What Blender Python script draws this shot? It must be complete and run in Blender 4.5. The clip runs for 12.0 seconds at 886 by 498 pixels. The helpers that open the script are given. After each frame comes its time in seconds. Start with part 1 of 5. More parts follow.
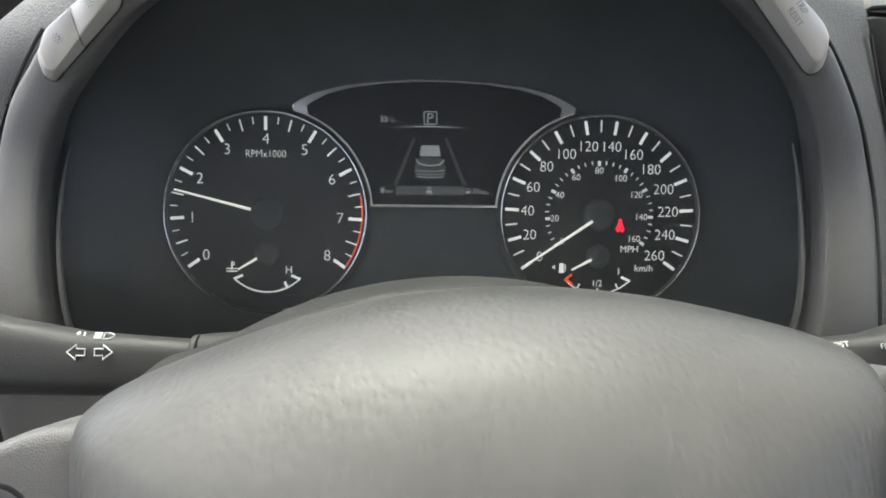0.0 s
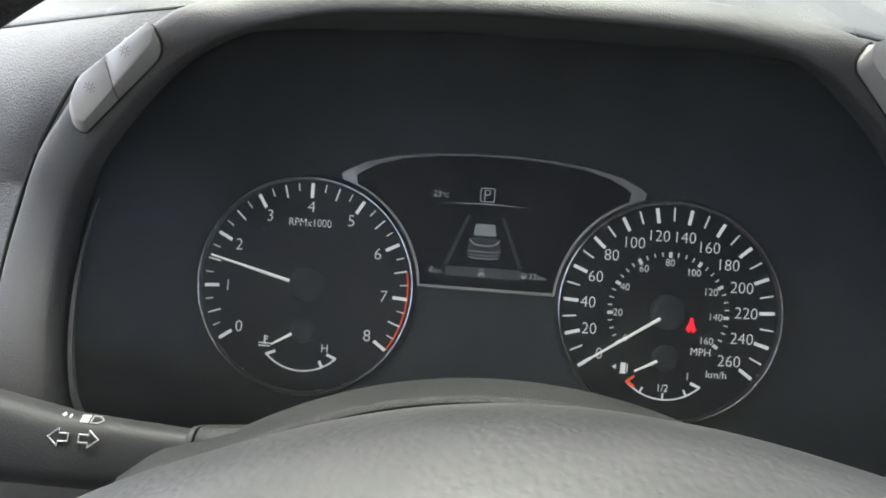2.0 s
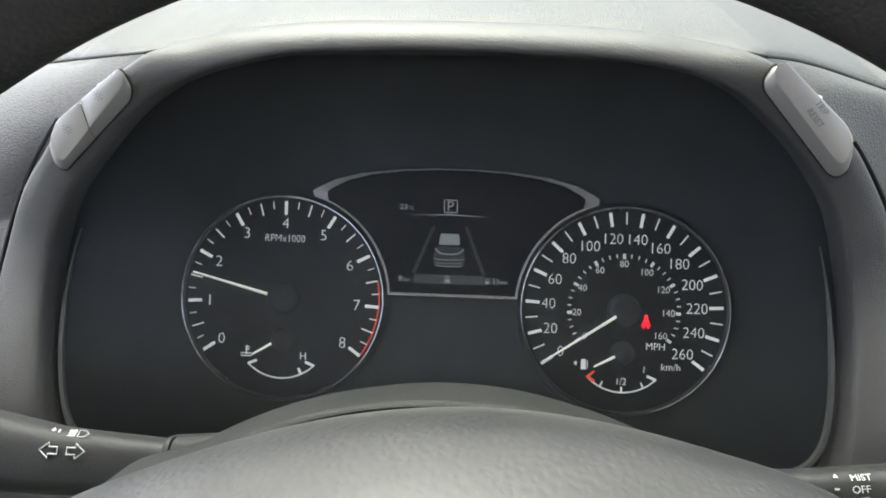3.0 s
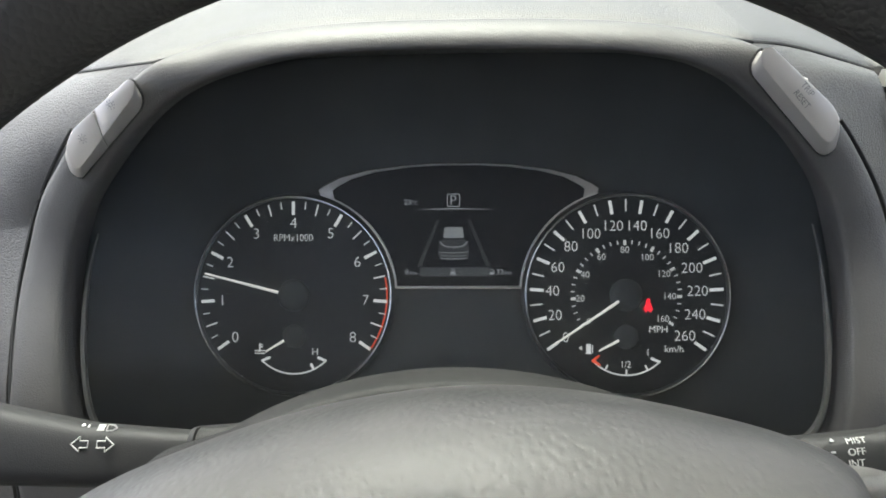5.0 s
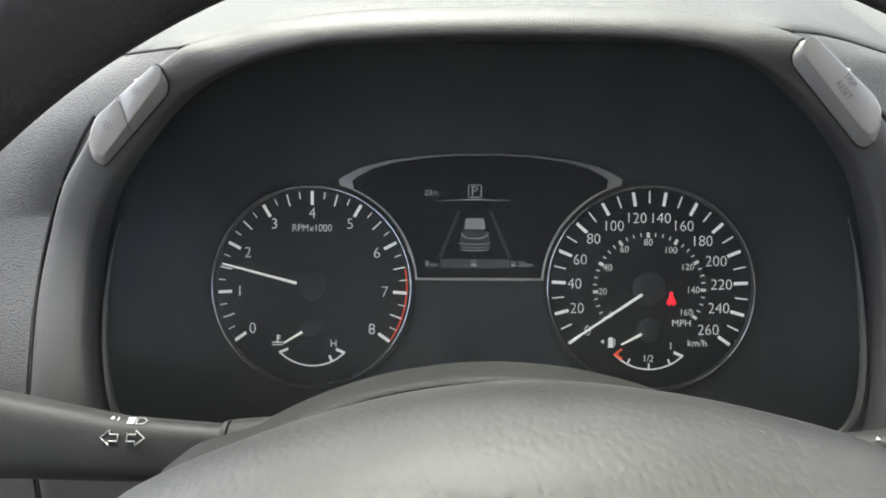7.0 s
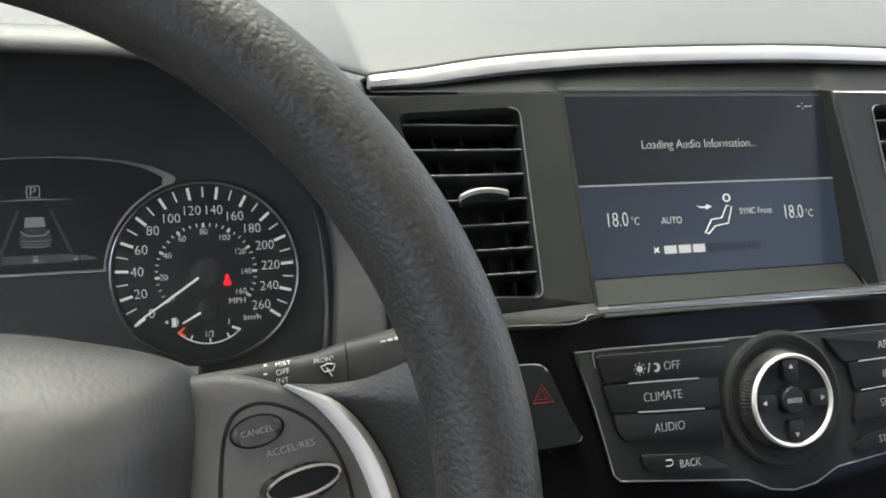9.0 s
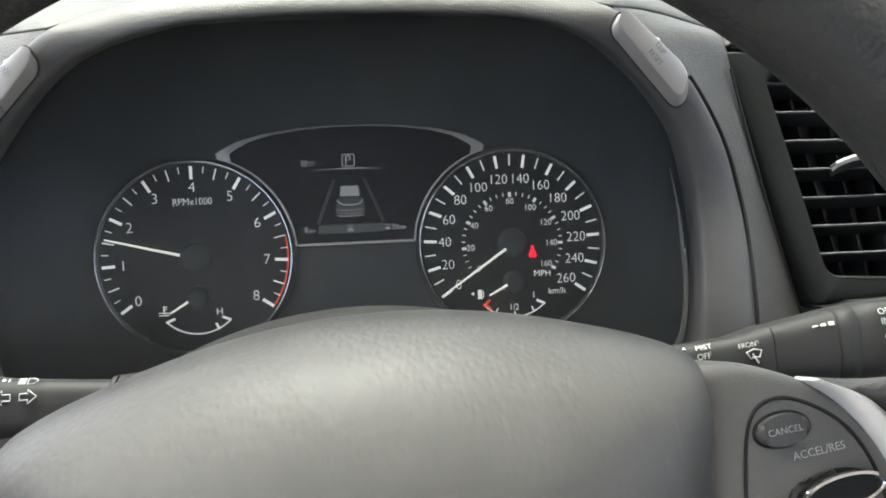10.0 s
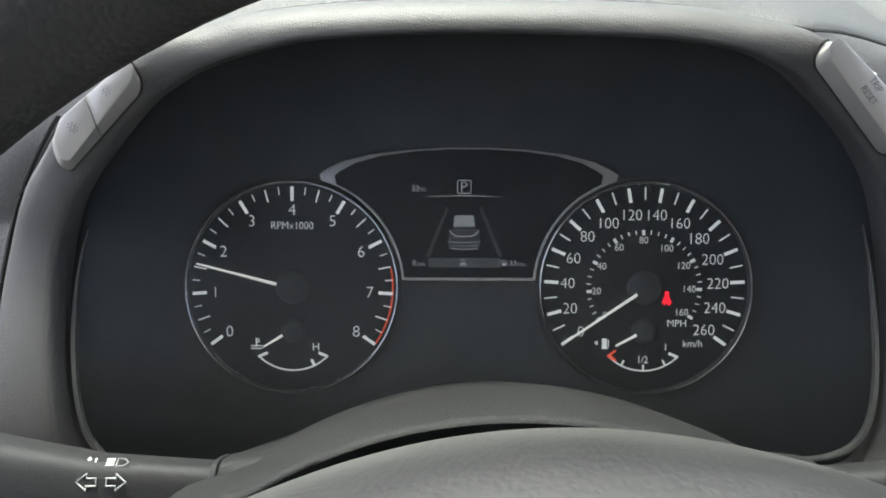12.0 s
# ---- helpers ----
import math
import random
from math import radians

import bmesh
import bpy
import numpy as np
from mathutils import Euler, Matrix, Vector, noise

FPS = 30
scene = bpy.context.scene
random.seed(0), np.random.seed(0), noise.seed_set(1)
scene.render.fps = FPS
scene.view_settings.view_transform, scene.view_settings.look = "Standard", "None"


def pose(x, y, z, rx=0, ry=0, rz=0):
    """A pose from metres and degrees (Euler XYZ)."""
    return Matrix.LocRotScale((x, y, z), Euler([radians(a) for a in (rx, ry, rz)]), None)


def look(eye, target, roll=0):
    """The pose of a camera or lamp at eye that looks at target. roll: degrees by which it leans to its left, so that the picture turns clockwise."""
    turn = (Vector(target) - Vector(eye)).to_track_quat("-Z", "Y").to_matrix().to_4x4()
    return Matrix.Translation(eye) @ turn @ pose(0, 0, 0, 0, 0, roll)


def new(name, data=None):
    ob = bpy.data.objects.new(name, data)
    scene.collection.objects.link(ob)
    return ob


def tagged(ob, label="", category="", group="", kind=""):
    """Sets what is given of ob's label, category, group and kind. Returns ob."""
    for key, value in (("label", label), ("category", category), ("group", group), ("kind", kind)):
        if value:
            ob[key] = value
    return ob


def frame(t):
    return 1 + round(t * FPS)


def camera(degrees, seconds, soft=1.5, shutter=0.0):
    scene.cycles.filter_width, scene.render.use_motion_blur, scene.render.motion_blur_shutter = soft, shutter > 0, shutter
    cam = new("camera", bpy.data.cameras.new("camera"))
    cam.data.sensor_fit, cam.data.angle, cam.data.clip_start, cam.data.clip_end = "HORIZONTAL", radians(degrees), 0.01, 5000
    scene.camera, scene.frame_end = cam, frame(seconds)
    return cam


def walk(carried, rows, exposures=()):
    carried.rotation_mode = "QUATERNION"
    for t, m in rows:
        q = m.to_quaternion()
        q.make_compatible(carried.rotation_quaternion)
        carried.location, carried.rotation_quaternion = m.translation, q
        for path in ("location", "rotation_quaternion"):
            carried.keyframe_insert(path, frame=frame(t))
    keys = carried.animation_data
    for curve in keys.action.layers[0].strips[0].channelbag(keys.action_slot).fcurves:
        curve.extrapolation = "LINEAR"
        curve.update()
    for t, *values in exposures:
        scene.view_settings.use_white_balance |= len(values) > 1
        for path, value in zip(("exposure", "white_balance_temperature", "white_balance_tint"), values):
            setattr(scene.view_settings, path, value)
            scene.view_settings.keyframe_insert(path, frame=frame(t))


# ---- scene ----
# Everything is laid out in a frame that leans with the dashboard; LEVEL turns it upright.
LEVEL = Matrix.Translation((0, 0, 1.1)) @ pose(0, 0, 0, -8) @ Matrix.Translation((0, 0, -1.1))
cam = camera(58.5, 12.0, soft=1.8)
PATH = [
    (0, (-0.008, -0.446, 1.239), (0.05, 1.434, 0.561), 1.0),
    (0.5, (-0.017, -0.452, 1.245), (0.034, 1.451, 0.632), 1.8),
    (1, (-0.003, -0.443, 1.242), (-0.037, 1.495, 0.748), 3.4),
    (1.5, (-0.005, -0.419, 1.234), (-0.104, 1.517, 0.743), 3.2),
    (2, (-0.004, -0.409, 1.232), (-0.1, 1.525, 0.731), 3.4),
    (2.5, (0.002, -0.416, 1.239), (-0.099, 1.516, 0.731), 3.1),
    (3, (0.015, -0.432, 1.247), (-0.078, 1.499, 0.735), 1.3),
    (5, (0.015, -0.444, 1.247), (-0.087, 1.486, 0.731), -1.0),
    (5.5, (0.015, -0.443, 1.247), (-0.083, 1.485, 0.725), -1.1),
    (6, (0.01, -0.441, 1.245), (-0.085, 1.487, 0.721), -1.0),
    (6.5, (0.003, -0.438, 1.245), (-0.096, 1.488, 0.712), -0.7),
    (6.7, (0.001, -0.438, 1.245), (-0.099, 1.486, 0.707), -0.6),
    (8.3, (0.067, -0.496, 1.255), (0.247, 1.424, 0.723), 0.8),
    (8.5, (0.097, -0.513, 1.257), (0.478, 1.379, 0.733), 1.4),
    (8.6, (0.108, -0.515, 1.259), (0.56, 1.358, 0.723), 1.4),
    (8.9, (0.118, -0.519, 1.256), (0.632, 1.341, 0.729), 1.1),
    (9, (0.116, -0.519, 1.253), (0.627, 1.343, 0.729), 1.0),
    (9.2, (0.103, -0.509, 1.247), (0.601, 1.355, 0.722), 0.9),
    (9.5, (0.068, -0.501, 1.242), (0.421, 1.397, 0.721), -0.2),
    (9.8, (0.025, -0.483, 1.248), (0.257, 1.427, 0.701), -0.7),
    (10, (0.013, -0.473, 1.247), (0.178, 1.428, 0.649), -1.2),
    (10.2, (0.011, -0.46, 1.247), (0.12, 1.446, 0.651), -1.7),
    (10.5, (0.006, -0.439, 1.254), (0.132, 1.465, 0.653), -1.0),
    (11, (0.004, -0.432, 1.249), (0.087, 1.474, 0.649), -0.3),
    (11.5, (-0.004, -0.429, 1.256), (0.024, 1.47, 0.626), -0.5),
    (12, (-0.014, -0.414, 1.256), (-0.015, 1.49, 0.642), 0.1),
]
EXPOSURE = [(t, 3.7 + e, k, 0) for t, e, k in ((0.0, 0.4, 6450), (1.0, 0.2, 6450), (2.0, 0.1, 6250), (3.0, 0.1, 6300), (5.5, 0.12, 6350), (6.7, 0.15, 6350), (8.5, -0.04, 6450), (9.2, -0.04, 6450), (10.0, 0.3, 6400), (10.5, 0.68, 6400), (11.2, 0.45, 6350), (11.6, 0.25, 6300), (12.0, -0.02, 6200))]
walk(cam, [(t, LEVEL @ look(eye, target, roll)) for t, eye, target, roll in PATH], EXPOSURE)

# ---- daylight ----
world = bpy.data.worlds.new("daylight")
scene.world = world
world.use_nodes = True
_wn = world.node_tree.nodes
_sky = _wn.new("ShaderNodeTexSky")
_sky.sky_type = "NISHITA"
_sky.sun_disc = False
_sky.sun_elevation, _sky.sun_rotation = radians(73), radians(-27)
_sky.air_density, _sky.dust_density, _sky.ozone_density = 0.2, 6.0, 0.2
world.node_tree.links.new(_sky.outputs[0], _wn["Background"].inputs[0])
_wn["Background"].inputs[1].default_value = 0.158
sun_data = bpy.data.lights.new("sun", "SUN")
sun_data.energy, sun_data.angle, sun_data.color = 0.6, radians(14), (1.0, 0.98, 0.95)
sun = new("sun", sun_data)
sun.matrix_world = look((-0.58, 1.14, 5.3), (0, 0, 1.1))


# ---- materials ----
LAMP = 0.082   # how brightly displays and dial lighting glow beside the daylight

def shader(name, colour, rough=0.5, metal=0.0, emit=None, power=0.0, coat=0.0, spec=0.5):
    m = bpy.data.materials.new(name)
    m.use_nodes = True
    b = m.node_tree.nodes["Principled BSDF"]
    b.inputs["Base Color"].default_value = (*colour, 1)
    b.inputs["Roughness"].default_value = rough
    b.inputs["Metallic"].default_value = metal
    b.inputs["Specular IOR Level"].default_value = spec
    b.inputs["Coat Weight"].default_value = coat
    if emit:
        b.inputs["Emission Color"].default_value = (*emit, 1)
        b.inputs["Emission Strength"].default_value = power * LAMP
    return m


def grained(name, colour, rough, cell, depth, spread=0.12, metal=0.0, crease=0.0, stretch=(1, 1, 1), spec=0.5, turn=0, soft=0.2, pebbles=""):
    """Moulded or hide surface: cells of that size in metres, pressed to that depth, with wear at a larger scale."""
    m = shader(name, colour, rough, metal, spec=spec)
    t = m.node_tree
    n, ln = t.nodes, t.links
    b = n["Principled BSDF"]
    co = n.new("ShaderNodeTexCoord")
    mp = n.new("ShaderNodeMapping")
    mp.inputs["Scale"].default_value = stretch
    mp.inputs["Rotation"].default_value = (0, 0, radians(turn))
    ln.new(co.outputs["Object"], mp.inputs[0])
    warp = n.new("ShaderNodeTexNoise")
    warp.inputs["Scale"].default_value = 0.4 / cell
    mixv = n.new("ShaderNodeVectorMath")
    mixv.operation = "MULTIPLY_ADD"
    mixv.inputs[1].default_value = (cell * 1.2,) * 3
    ln.new(mp.outputs[0], warp.inputs["Vector"])
    ln.new(warp.outputs["Color"], mixv.inputs[0])
    ln.new(mp.outputs[0], mixv.inputs[2])
    v = n.new("ShaderNodeTexVoronoi")
    v.feature = {"": "DISTANCE_TO_EDGE", "soft": "SMOOTH_F1", "domed": "F1"}[pebbles]
    v.inputs["Scale"].default_value = 1 / cell
    ln.new(mixv.outputs[0], v.inputs["Vector"])
    ramp = n.new("ShaderNodeMapRange")
    ramp.inputs["From Max"].default_value = soft
    if pebbles == "domed":
        ramp.inputs["To Min"].default_value, ramp.inputs["To Max"].default_value = 1.0, 0.0
    ln.new(v.outputs["Distance"], ramp.inputs[0])
    fine = n.new("ShaderNodeTexNoise")
    fine.inputs["Scale"].default_value = 3 / cell
    fine.inputs["Detail"].default_value = 4
    ln.new(co.outputs["Object"], fine.inputs["Vector"])
    add = n.new("ShaderNodeMath")
    add.operation = "MULTIPLY_ADD"
    add.inputs[1].default_value = 0.15
    ln.new(fine.outputs["Fac"], add.inputs[0])
    ln.new(ramp.outputs[0], add.inputs[2])
    bump = n.new("ShaderNodeBump")
    bump.inputs["Distance"].default_value = depth
    bump.inputs["Strength"].default_value = 1.0
    ln.new(add.outputs[0], bump.inputs["Height"])
    ln.new(bump.outputs[0], b.inputs["Normal"])
    # wear and dust at hand scale
    worn = n.new("ShaderNodeTexNoise")
    worn.inputs["Scale"].default_value = 28
    worn.inputs["Detail"].default_value = 6
    ln.new(co.outputs["Object"], worn.inputs["Vector"])
    mul = n.new("ShaderNodeMapRange")
    mul.inputs["From Min"].default_value, mul.inputs["From Max"].default_value = 0.3, 0.7
    mul.inputs["To Min"].default_value, mul.inputs["To Max"].default_value = 1 - spread, 1 + spread
    ln.new(worn.outputs["Fac"], mul.inputs[0])
    # Crease shading put into the colour: cell edges come out darker.
    dark = n.new("ShaderNodeMapRange")
    dark.inputs["From Max"].default_value = 0.2
    dark.inputs["To Min"].default_value, dark.inputs["To Max"].default_value = 1 - crease, 1.0
    ln.new(v.outputs["Distance"], dark.inputs[0])
    both = n.new("ShaderNodeMath")
    both.operation = "MULTIPLY"
    ln.new(mul.outputs[0], both.inputs[0])
    ln.new(dark.outputs[0], both.inputs[1])
    tint = n.new("ShaderNodeVectorMath")
    tint.operation = "SCALE"
    tint.inputs[0].default_value = colour
    ln.new(both.outputs[0], tint.inputs["Scale"])
    ln.new(tint.outputs[0], b.inputs["Base Color"])
    rr = n.new("ShaderNodeMapRange")
    rr.inputs["To Min"].default_value, rr.inputs["To Max"].default_value = rough - 0.08, rough + 0.08
    ln.new(worn.outputs["Fac"], rr.inputs[0])
    ln.new(rr.outputs[0], b.inputs["Roughness"])
    return m


PAD = grained("soft_grey_dash_skin", (0.0618, 0.0600, 0.0580), 0.46, 0.0015, 0.00013, crease=0.08)
BAND = grained("grey_moulded_plastic", (0.0650, 0.0632, 0.0612), 0.5, 0.0013, 0.00006, crease=0.04)
COVER = grained("grey_airbag_skin", (0.077, 0.0752, 0.0715), 0.51, 0.0018, 0.00019, crease=0.0, stretch=(1, 0.4, 1), turn=-20, soft=1.0, pebbles="soft", spec=0.4)
SPOKE = grained("grey_spoke_plastic", (0.118, 0.115, 0.109), 0.44, 0.0008, 0.00005)
HIDE = grained("dark_rim_leather", (0.0300, 0.0294, 0.0275), 0.47, 0.0018, 0.00022, crease=0.0, soft=0.9, pebbles="domed")
SHROUD = grained("grey_column_plastic", (0.019, 0.0190, 0.0186), 0.56, 0.0011, 0.00009, spec=0.2)
STALK = grained("black_stalk_plastic", (0.019, 0.019, 0.0192), 0.58, 0.0008, 0.00003, spec=0.25)
TUNNEL = grained("charcoal_tunnel_plastic", (0.15, 0.162, 0.158), 0.65, 0.0008, 0.00006)
MASK = grained("matte_black_mask", (0.060, 0.066, 0.0635), 0.6, 0.0007, 0.00004)
FACE = grained("matte_black_dial", (0.0175, 0.0188, 0.0182), 0.5, 0.0007, 0.00002)
DARK = grained("dark_grey_console_plastic", (0.0150, 0.0157, 0.0152), 0.5, 0.0009, 0.00006, spec=0.18)
KEY = grained("black_key_plastic", (0.0088, 0.0091, 0.0088), 0.42, 0.0007, 0.00003, spec=0.2)
SILVER = grained("silver_painted_plastic", (0.56, 0.54, 0.505), 0.36, 0.0009, 0.00003, spread=0.05, metal=0.55)
SPOKETRIM = grained("silver_spoke_paint", (0.86, 0.84, 0.79), 0.3, 0.0009, 0.00002, spread=0.05, metal=0.25)
SATIN = grained("satin_silver_trim", (0.62, 0.61, 0.59), 0.42, 0.0009, 0.00002, spread=0.05, metal=0.45)
LINER = grained("grey_cabin_lining", (0.58, 0.565, 0.54), 0.85, 0.002, 0.0003)
CARPET = grained("dark_cabin_lining", (0.2, 0.197, 0.19), 0.85, 0.002, 0.0003)
BOUNCE = grained("pale_ground_bounce", (0.34, 0.33, 0.31), 0.9, 0.012, 0.003)
GLOSS = shader("piano_black", (0.004, 0.004, 0.0045), 0.08, spec=0.07)
CHROME = shader("chrome", (0.75, 0.75, 0.76), 0.1, 1.0)
RINGS = shader("bright_dial_ring", (0.62, 0.62, 0.6), 0.22, 0.9)
KEYSHINE = shader("pale_key_highlight", (0.42, 0.42, 0.4), 0.38, 0.6)
EDGE = shader("grey_lens_edge", (0.085, 0.087, 0.083), 0.4)
VENTBLACK = grained("black_vent_plastic", (0.017, 0.018, 0.018), 0.6, 0.0008, 0.00003, spec=0.3)
KNURL = shader("dark_chrome_knurl", (0.42, 0.42, 0.42), 0.2, 1.0)
LINE = shader("dull_silver_line", (0.2, 0.2, 0.2), 0.38, 0.6)
GLOWFAINT = shader("display_faint", (0.03, 0.03, 0.03), 0.5, emit=(0.7, 0.72, 0.8), power=0.015)
SLATSHINE = shader("grey_slat_highlight", (0.15, 0.15, 0.148), 0.4)
BEZEL = shader("dim_satin_bezel", (0.5, 0.5, 0.485), 0.4, 0.5)
SEAM = shader("dark_seam", (0.01, 0.01, 0.01), 0.8)
LCD = shader("dark_display_glass", (0.012, 0.012, 0.014), 0.45, spec=0.25)
WHITE = shader("backlit_white_print", (0.6, 0.6, 0.6), 0.5, emit=(1, 0.98, 0.95), power=0.37)
DIM = shader("backlit_white_small_print", (0.4, 0.4, 0.4), 0.5, emit=(1, 0.98, 0.95), power=0.33)
POINTER = shader("backlit_needle", (0.6, 0.58, 0.55), 0.4, emit=(1, 0.96, 0.9), power=0.45)
REDLINE = shader("red_scale_print", (0.5, 0.05, 0.02), 0.5, emit=(1, 0.12, 0.05), power=0.45)
REDLAMP = shader("red_warning_light", (0.3, 0.01, 0.02), 0.5, emit=(1, 0.01, 0.03), power=1.4)
GLOW = shader("display_white", (0.1, 0.1, 0.1), 0.5, emit=(0.9, 0.92, 1), power=0.24)
GLOWMID = shader("display_mid_grey", (0.08, 0.08, 0.08), 0.5, emit=(0.85, 0.87, 0.92), power=0.14)
GLOWDIM = shader("display_grey", (0.035, 0.035, 0.035), 0.5, emit=(0.7, 0.72, 0.8), power=0.03)
TINT = bpy.data.materials.new("tinted_glass")
TINT.use_nodes = True
_tn = TINT.node_tree.nodes
_tr = _tn.new("ShaderNodeBsdfTransparent")
_tr.inputs[0].default_value = (0.635, 0.655, 0.645, 1)
_tg = _tn.new("ShaderNodeBsdfGlossy")
_tg.inputs["Roughness"].default_value = 0.02
_tm = _tn.new("ShaderNodeMixShader")
_tm.inputs[0].default_value = 0.06
TINT.node_tree.links.new(_tr.outputs[0], _tm.inputs[1])
TINT.node_tree.links.new(_tg.outputs[0], _tm.inputs[2])
TINT.node_tree.links.new(_tm.outputs[0], _tn["Material Output"].inputs[0])
# A small pale diffuse share puts the veiling haze into the lens.
LENS = bpy.data.materials.new("hazed_clear_lens")
LENS.use_nodes = True
_ln = LENS.node_tree.nodes
_lt = _ln.new("ShaderNodeBsdfTransparent")
_ld = _ln.new("ShaderNodeBsdfDiffuse")
_ld.inputs[0].default_value = (0.64, 0.66, 0.65, 1)
_lg = _ln.new("ShaderNodeBsdfGlossy")
_lg.inputs["Roughness"].default_value = 0.28
_l1 = _ln.new("ShaderNodeMixShader")
_l1.inputs[0].default_value = 0.021
_l2 = _ln.new("ShaderNodeMixShader")
_l2.inputs[0].default_value = 0.011
LENS.node_tree.links.new(_lt.outputs[0], _l1.inputs[1])
LENS.node_tree.links.new(_ld.outputs[0], _l1.inputs[2])
LENS.node_tree.links.new(_l1.outputs[0], _l2.inputs[1])
LENS.node_tree.links.new(_lg.outputs[0], _l2.inputs[2])
LENS.node_tree.links.new(_l2.outputs[0], _ln["Material Output"].inputs[0])
PRINT = shader("white_print", (0.42, 0.42, 0.41), 0.6)
GREYPRINT = shader("grey_print", (0.2, 0.2, 0.2), 0.6)
KEYPRINT = shader("key_legend", (0.33, 0.33, 0.33), 0.55)
HAZRED = shader("red_print", (0.45, 0.03, 0.02), 0.5)
NAVY = shader("navigation_upper", (0.01, 0.01, 0.014), 0.18, spec=0.25, emit=(0.12, 0.16, 0.18), power=0.06)
BLUE = shader("navigation_lower", (0.01, 0.01, 0.014), 0.18, spec=0.25, emit=(0.19, 0.26, 0.39), power=0.132)
PALE = shader("navigation_small_text", (0.25, 0.25, 0.25), 0.4, emit=(1, 0.95, 0.88), power=0.25)
AMBER = shader("navigation_text", (0.3, 0.3, 0.3), 0.4, emit=(1, 0.93, 0.8), power=0.4)


# ---- building blocks ----
def thing(name, label, category, m=Matrix(), group="", kind=""):
    ob = new(name)
    ob.empty_display_size = 0.05
    ob.matrix_world = LEVEL @ m
    return tagged(ob, label, category, group, kind)


def finish(bm, name, material, smooth=35):
    me = bpy.data.meshes.new(name)
    bmesh.ops.recalc_face_normals(bm, faces=bm.faces)
    bm.to_mesh(me)
    bm.free()
    me.materials.append(material)
    me.shade_smooth()
    me.set_sharp_from_angle(angle=radians(smooth))
    return me


def part(name, bm, material, parent, label="", smooth=35, m=None):
    ob = new(name, bm if isinstance(bm, bpy.types.Mesh) else finish(bm, name, material, smooth))
    ob.parent = parent
    if m is not None:
        ob.matrix_local = m
    return tagged(ob, label)


def solid(name, bm, material, label, category, kind="", m=Matrix(), smooth=35, group=""):
    ob = new(name, finish(bm, name, material, smooth))
    ob.matrix_world = LEVEL @ m
    return tagged(ob, label, category, group, kind)


def loft(rings, closed=False, caps=False):
    bm = bmesh.new()
    vs = [[bm.verts.new(p) for p in r] for r in rings]
    n = len(rings[0])
    for a, b in zip(vs, vs[1:]):
        for i in range(n if closed else n - 1):
            j = (i + 1) % n
            bm.faces.new((a[i], a[j], b[j], b[i]))
    if caps:
        bm.faces.new(vs[0])
        bm.faces.new(vs[-1])
    return bm


def thick(bm, depth):
    bmesh.ops.recalc_face_normals(bm, faces=bm.faces)
    bmesh.ops.solidify(bm, geom=bm.faces[:], thickness=depth)
    return bm


def prism(pts, z0, z1, bevel=0.0, seg=2, bm=None):
    bm = bm or bmesh.new()
    lo = [bm.verts.new((x, y, z0)) for x, y in pts]
    hi = [bm.verts.new((x, y, z1)) for x, y in pts]
    n = len(pts)
    top = bm.faces.new(hi)
    bm.faces.new(lo[::-1])
    for i in range(n):
        bm.faces.new((lo[i], lo[(i + 1) % n], hi[(i + 1) % n], hi[i]))
    if bevel:
        bmesh.ops.bevel(bm, geom=list(top.edges), offset=bevel, segments=seg, profile=0.6, affect="EDGES")
    return bm


def box(x0, x1, y0, y1, z0, z1, bevel=0.0, bm=None):
    return prism([(x0, y0), (x1, y0), (x1, y1), (x0, y1)], z0, z1, bevel, bm=bm)


def ellipse(cx, cy, rx, ry, n=40, turn=0.0):
    c, s = math.cos(radians(turn)), math.sin(radians(turn))
    out = []
    for i in range(n):
        a = 2 * math.pi * i / n
        x, y = rx * math.cos(a), ry * math.sin(a)
        out.append((cx + c * x - s * y, cy + s * x + c * y))
    return out


def rounded(pts, r, n=5, sharp=()):
    """A polygon with its corners rounded."""
    out = []
    k = len(pts)
    for i in range(k):
        p, a, b = Vector(pts[i]), Vector(pts[i - 1]), Vector(pts[(i + 1) % k])
        da, db = (a - p), (b - p)
        q = min(0.0004 if i in sharp else r, da.length * 0.45, db.length * 0.45)
        s, e = p + da.normalized() * q, p + db.normalized() * q
        for j in range(n + 1):
            t = j / n
            out.append(tuple(s * (1 - t) ** 2 + p * 2 * t * (1 - t) + e * t * t))
    return out


def annulus(r0, r1, z0, z1, a0=0.0, a1=360.0, n=96, cx=0.0, cy=0.0):
    """A flat ring or arc; angles run clockwise from the top."""
    full = abs(a1 - a0) >= 360
    rings = []
    for i in range(n if full else n + 1):
        a = radians(a0 + (a1 - a0) * i / n)
        s, c = math.sin(a), math.cos(a)
        rings.append([(cx + r * s, cy + r * c, z) for r, z in ((r0, z0), (r0, z1), (r1, z1), (r1, z0))])
    if full:
        rings.append(rings[0])
    bm = loft(rings, closed=True, caps=not full)
    bmesh.ops.remove_doubles(bm, verts=bm.verts, dist=1e-7)
    return bm


def revolve(profile, n=64):
    """profile: (radius, height) pairs, turned about the local upright."""
    rings = []
    for i in range(n + 1):
        a = 2 * math.pi * i / n
        rings.append([(r * math.cos(a), r * math.sin(a), z) for r, z in profile])
    bm = loft(rings)
    bmesh.ops.remove_doubles(bm, verts=bm.verts, dist=1e-7)
    return bm


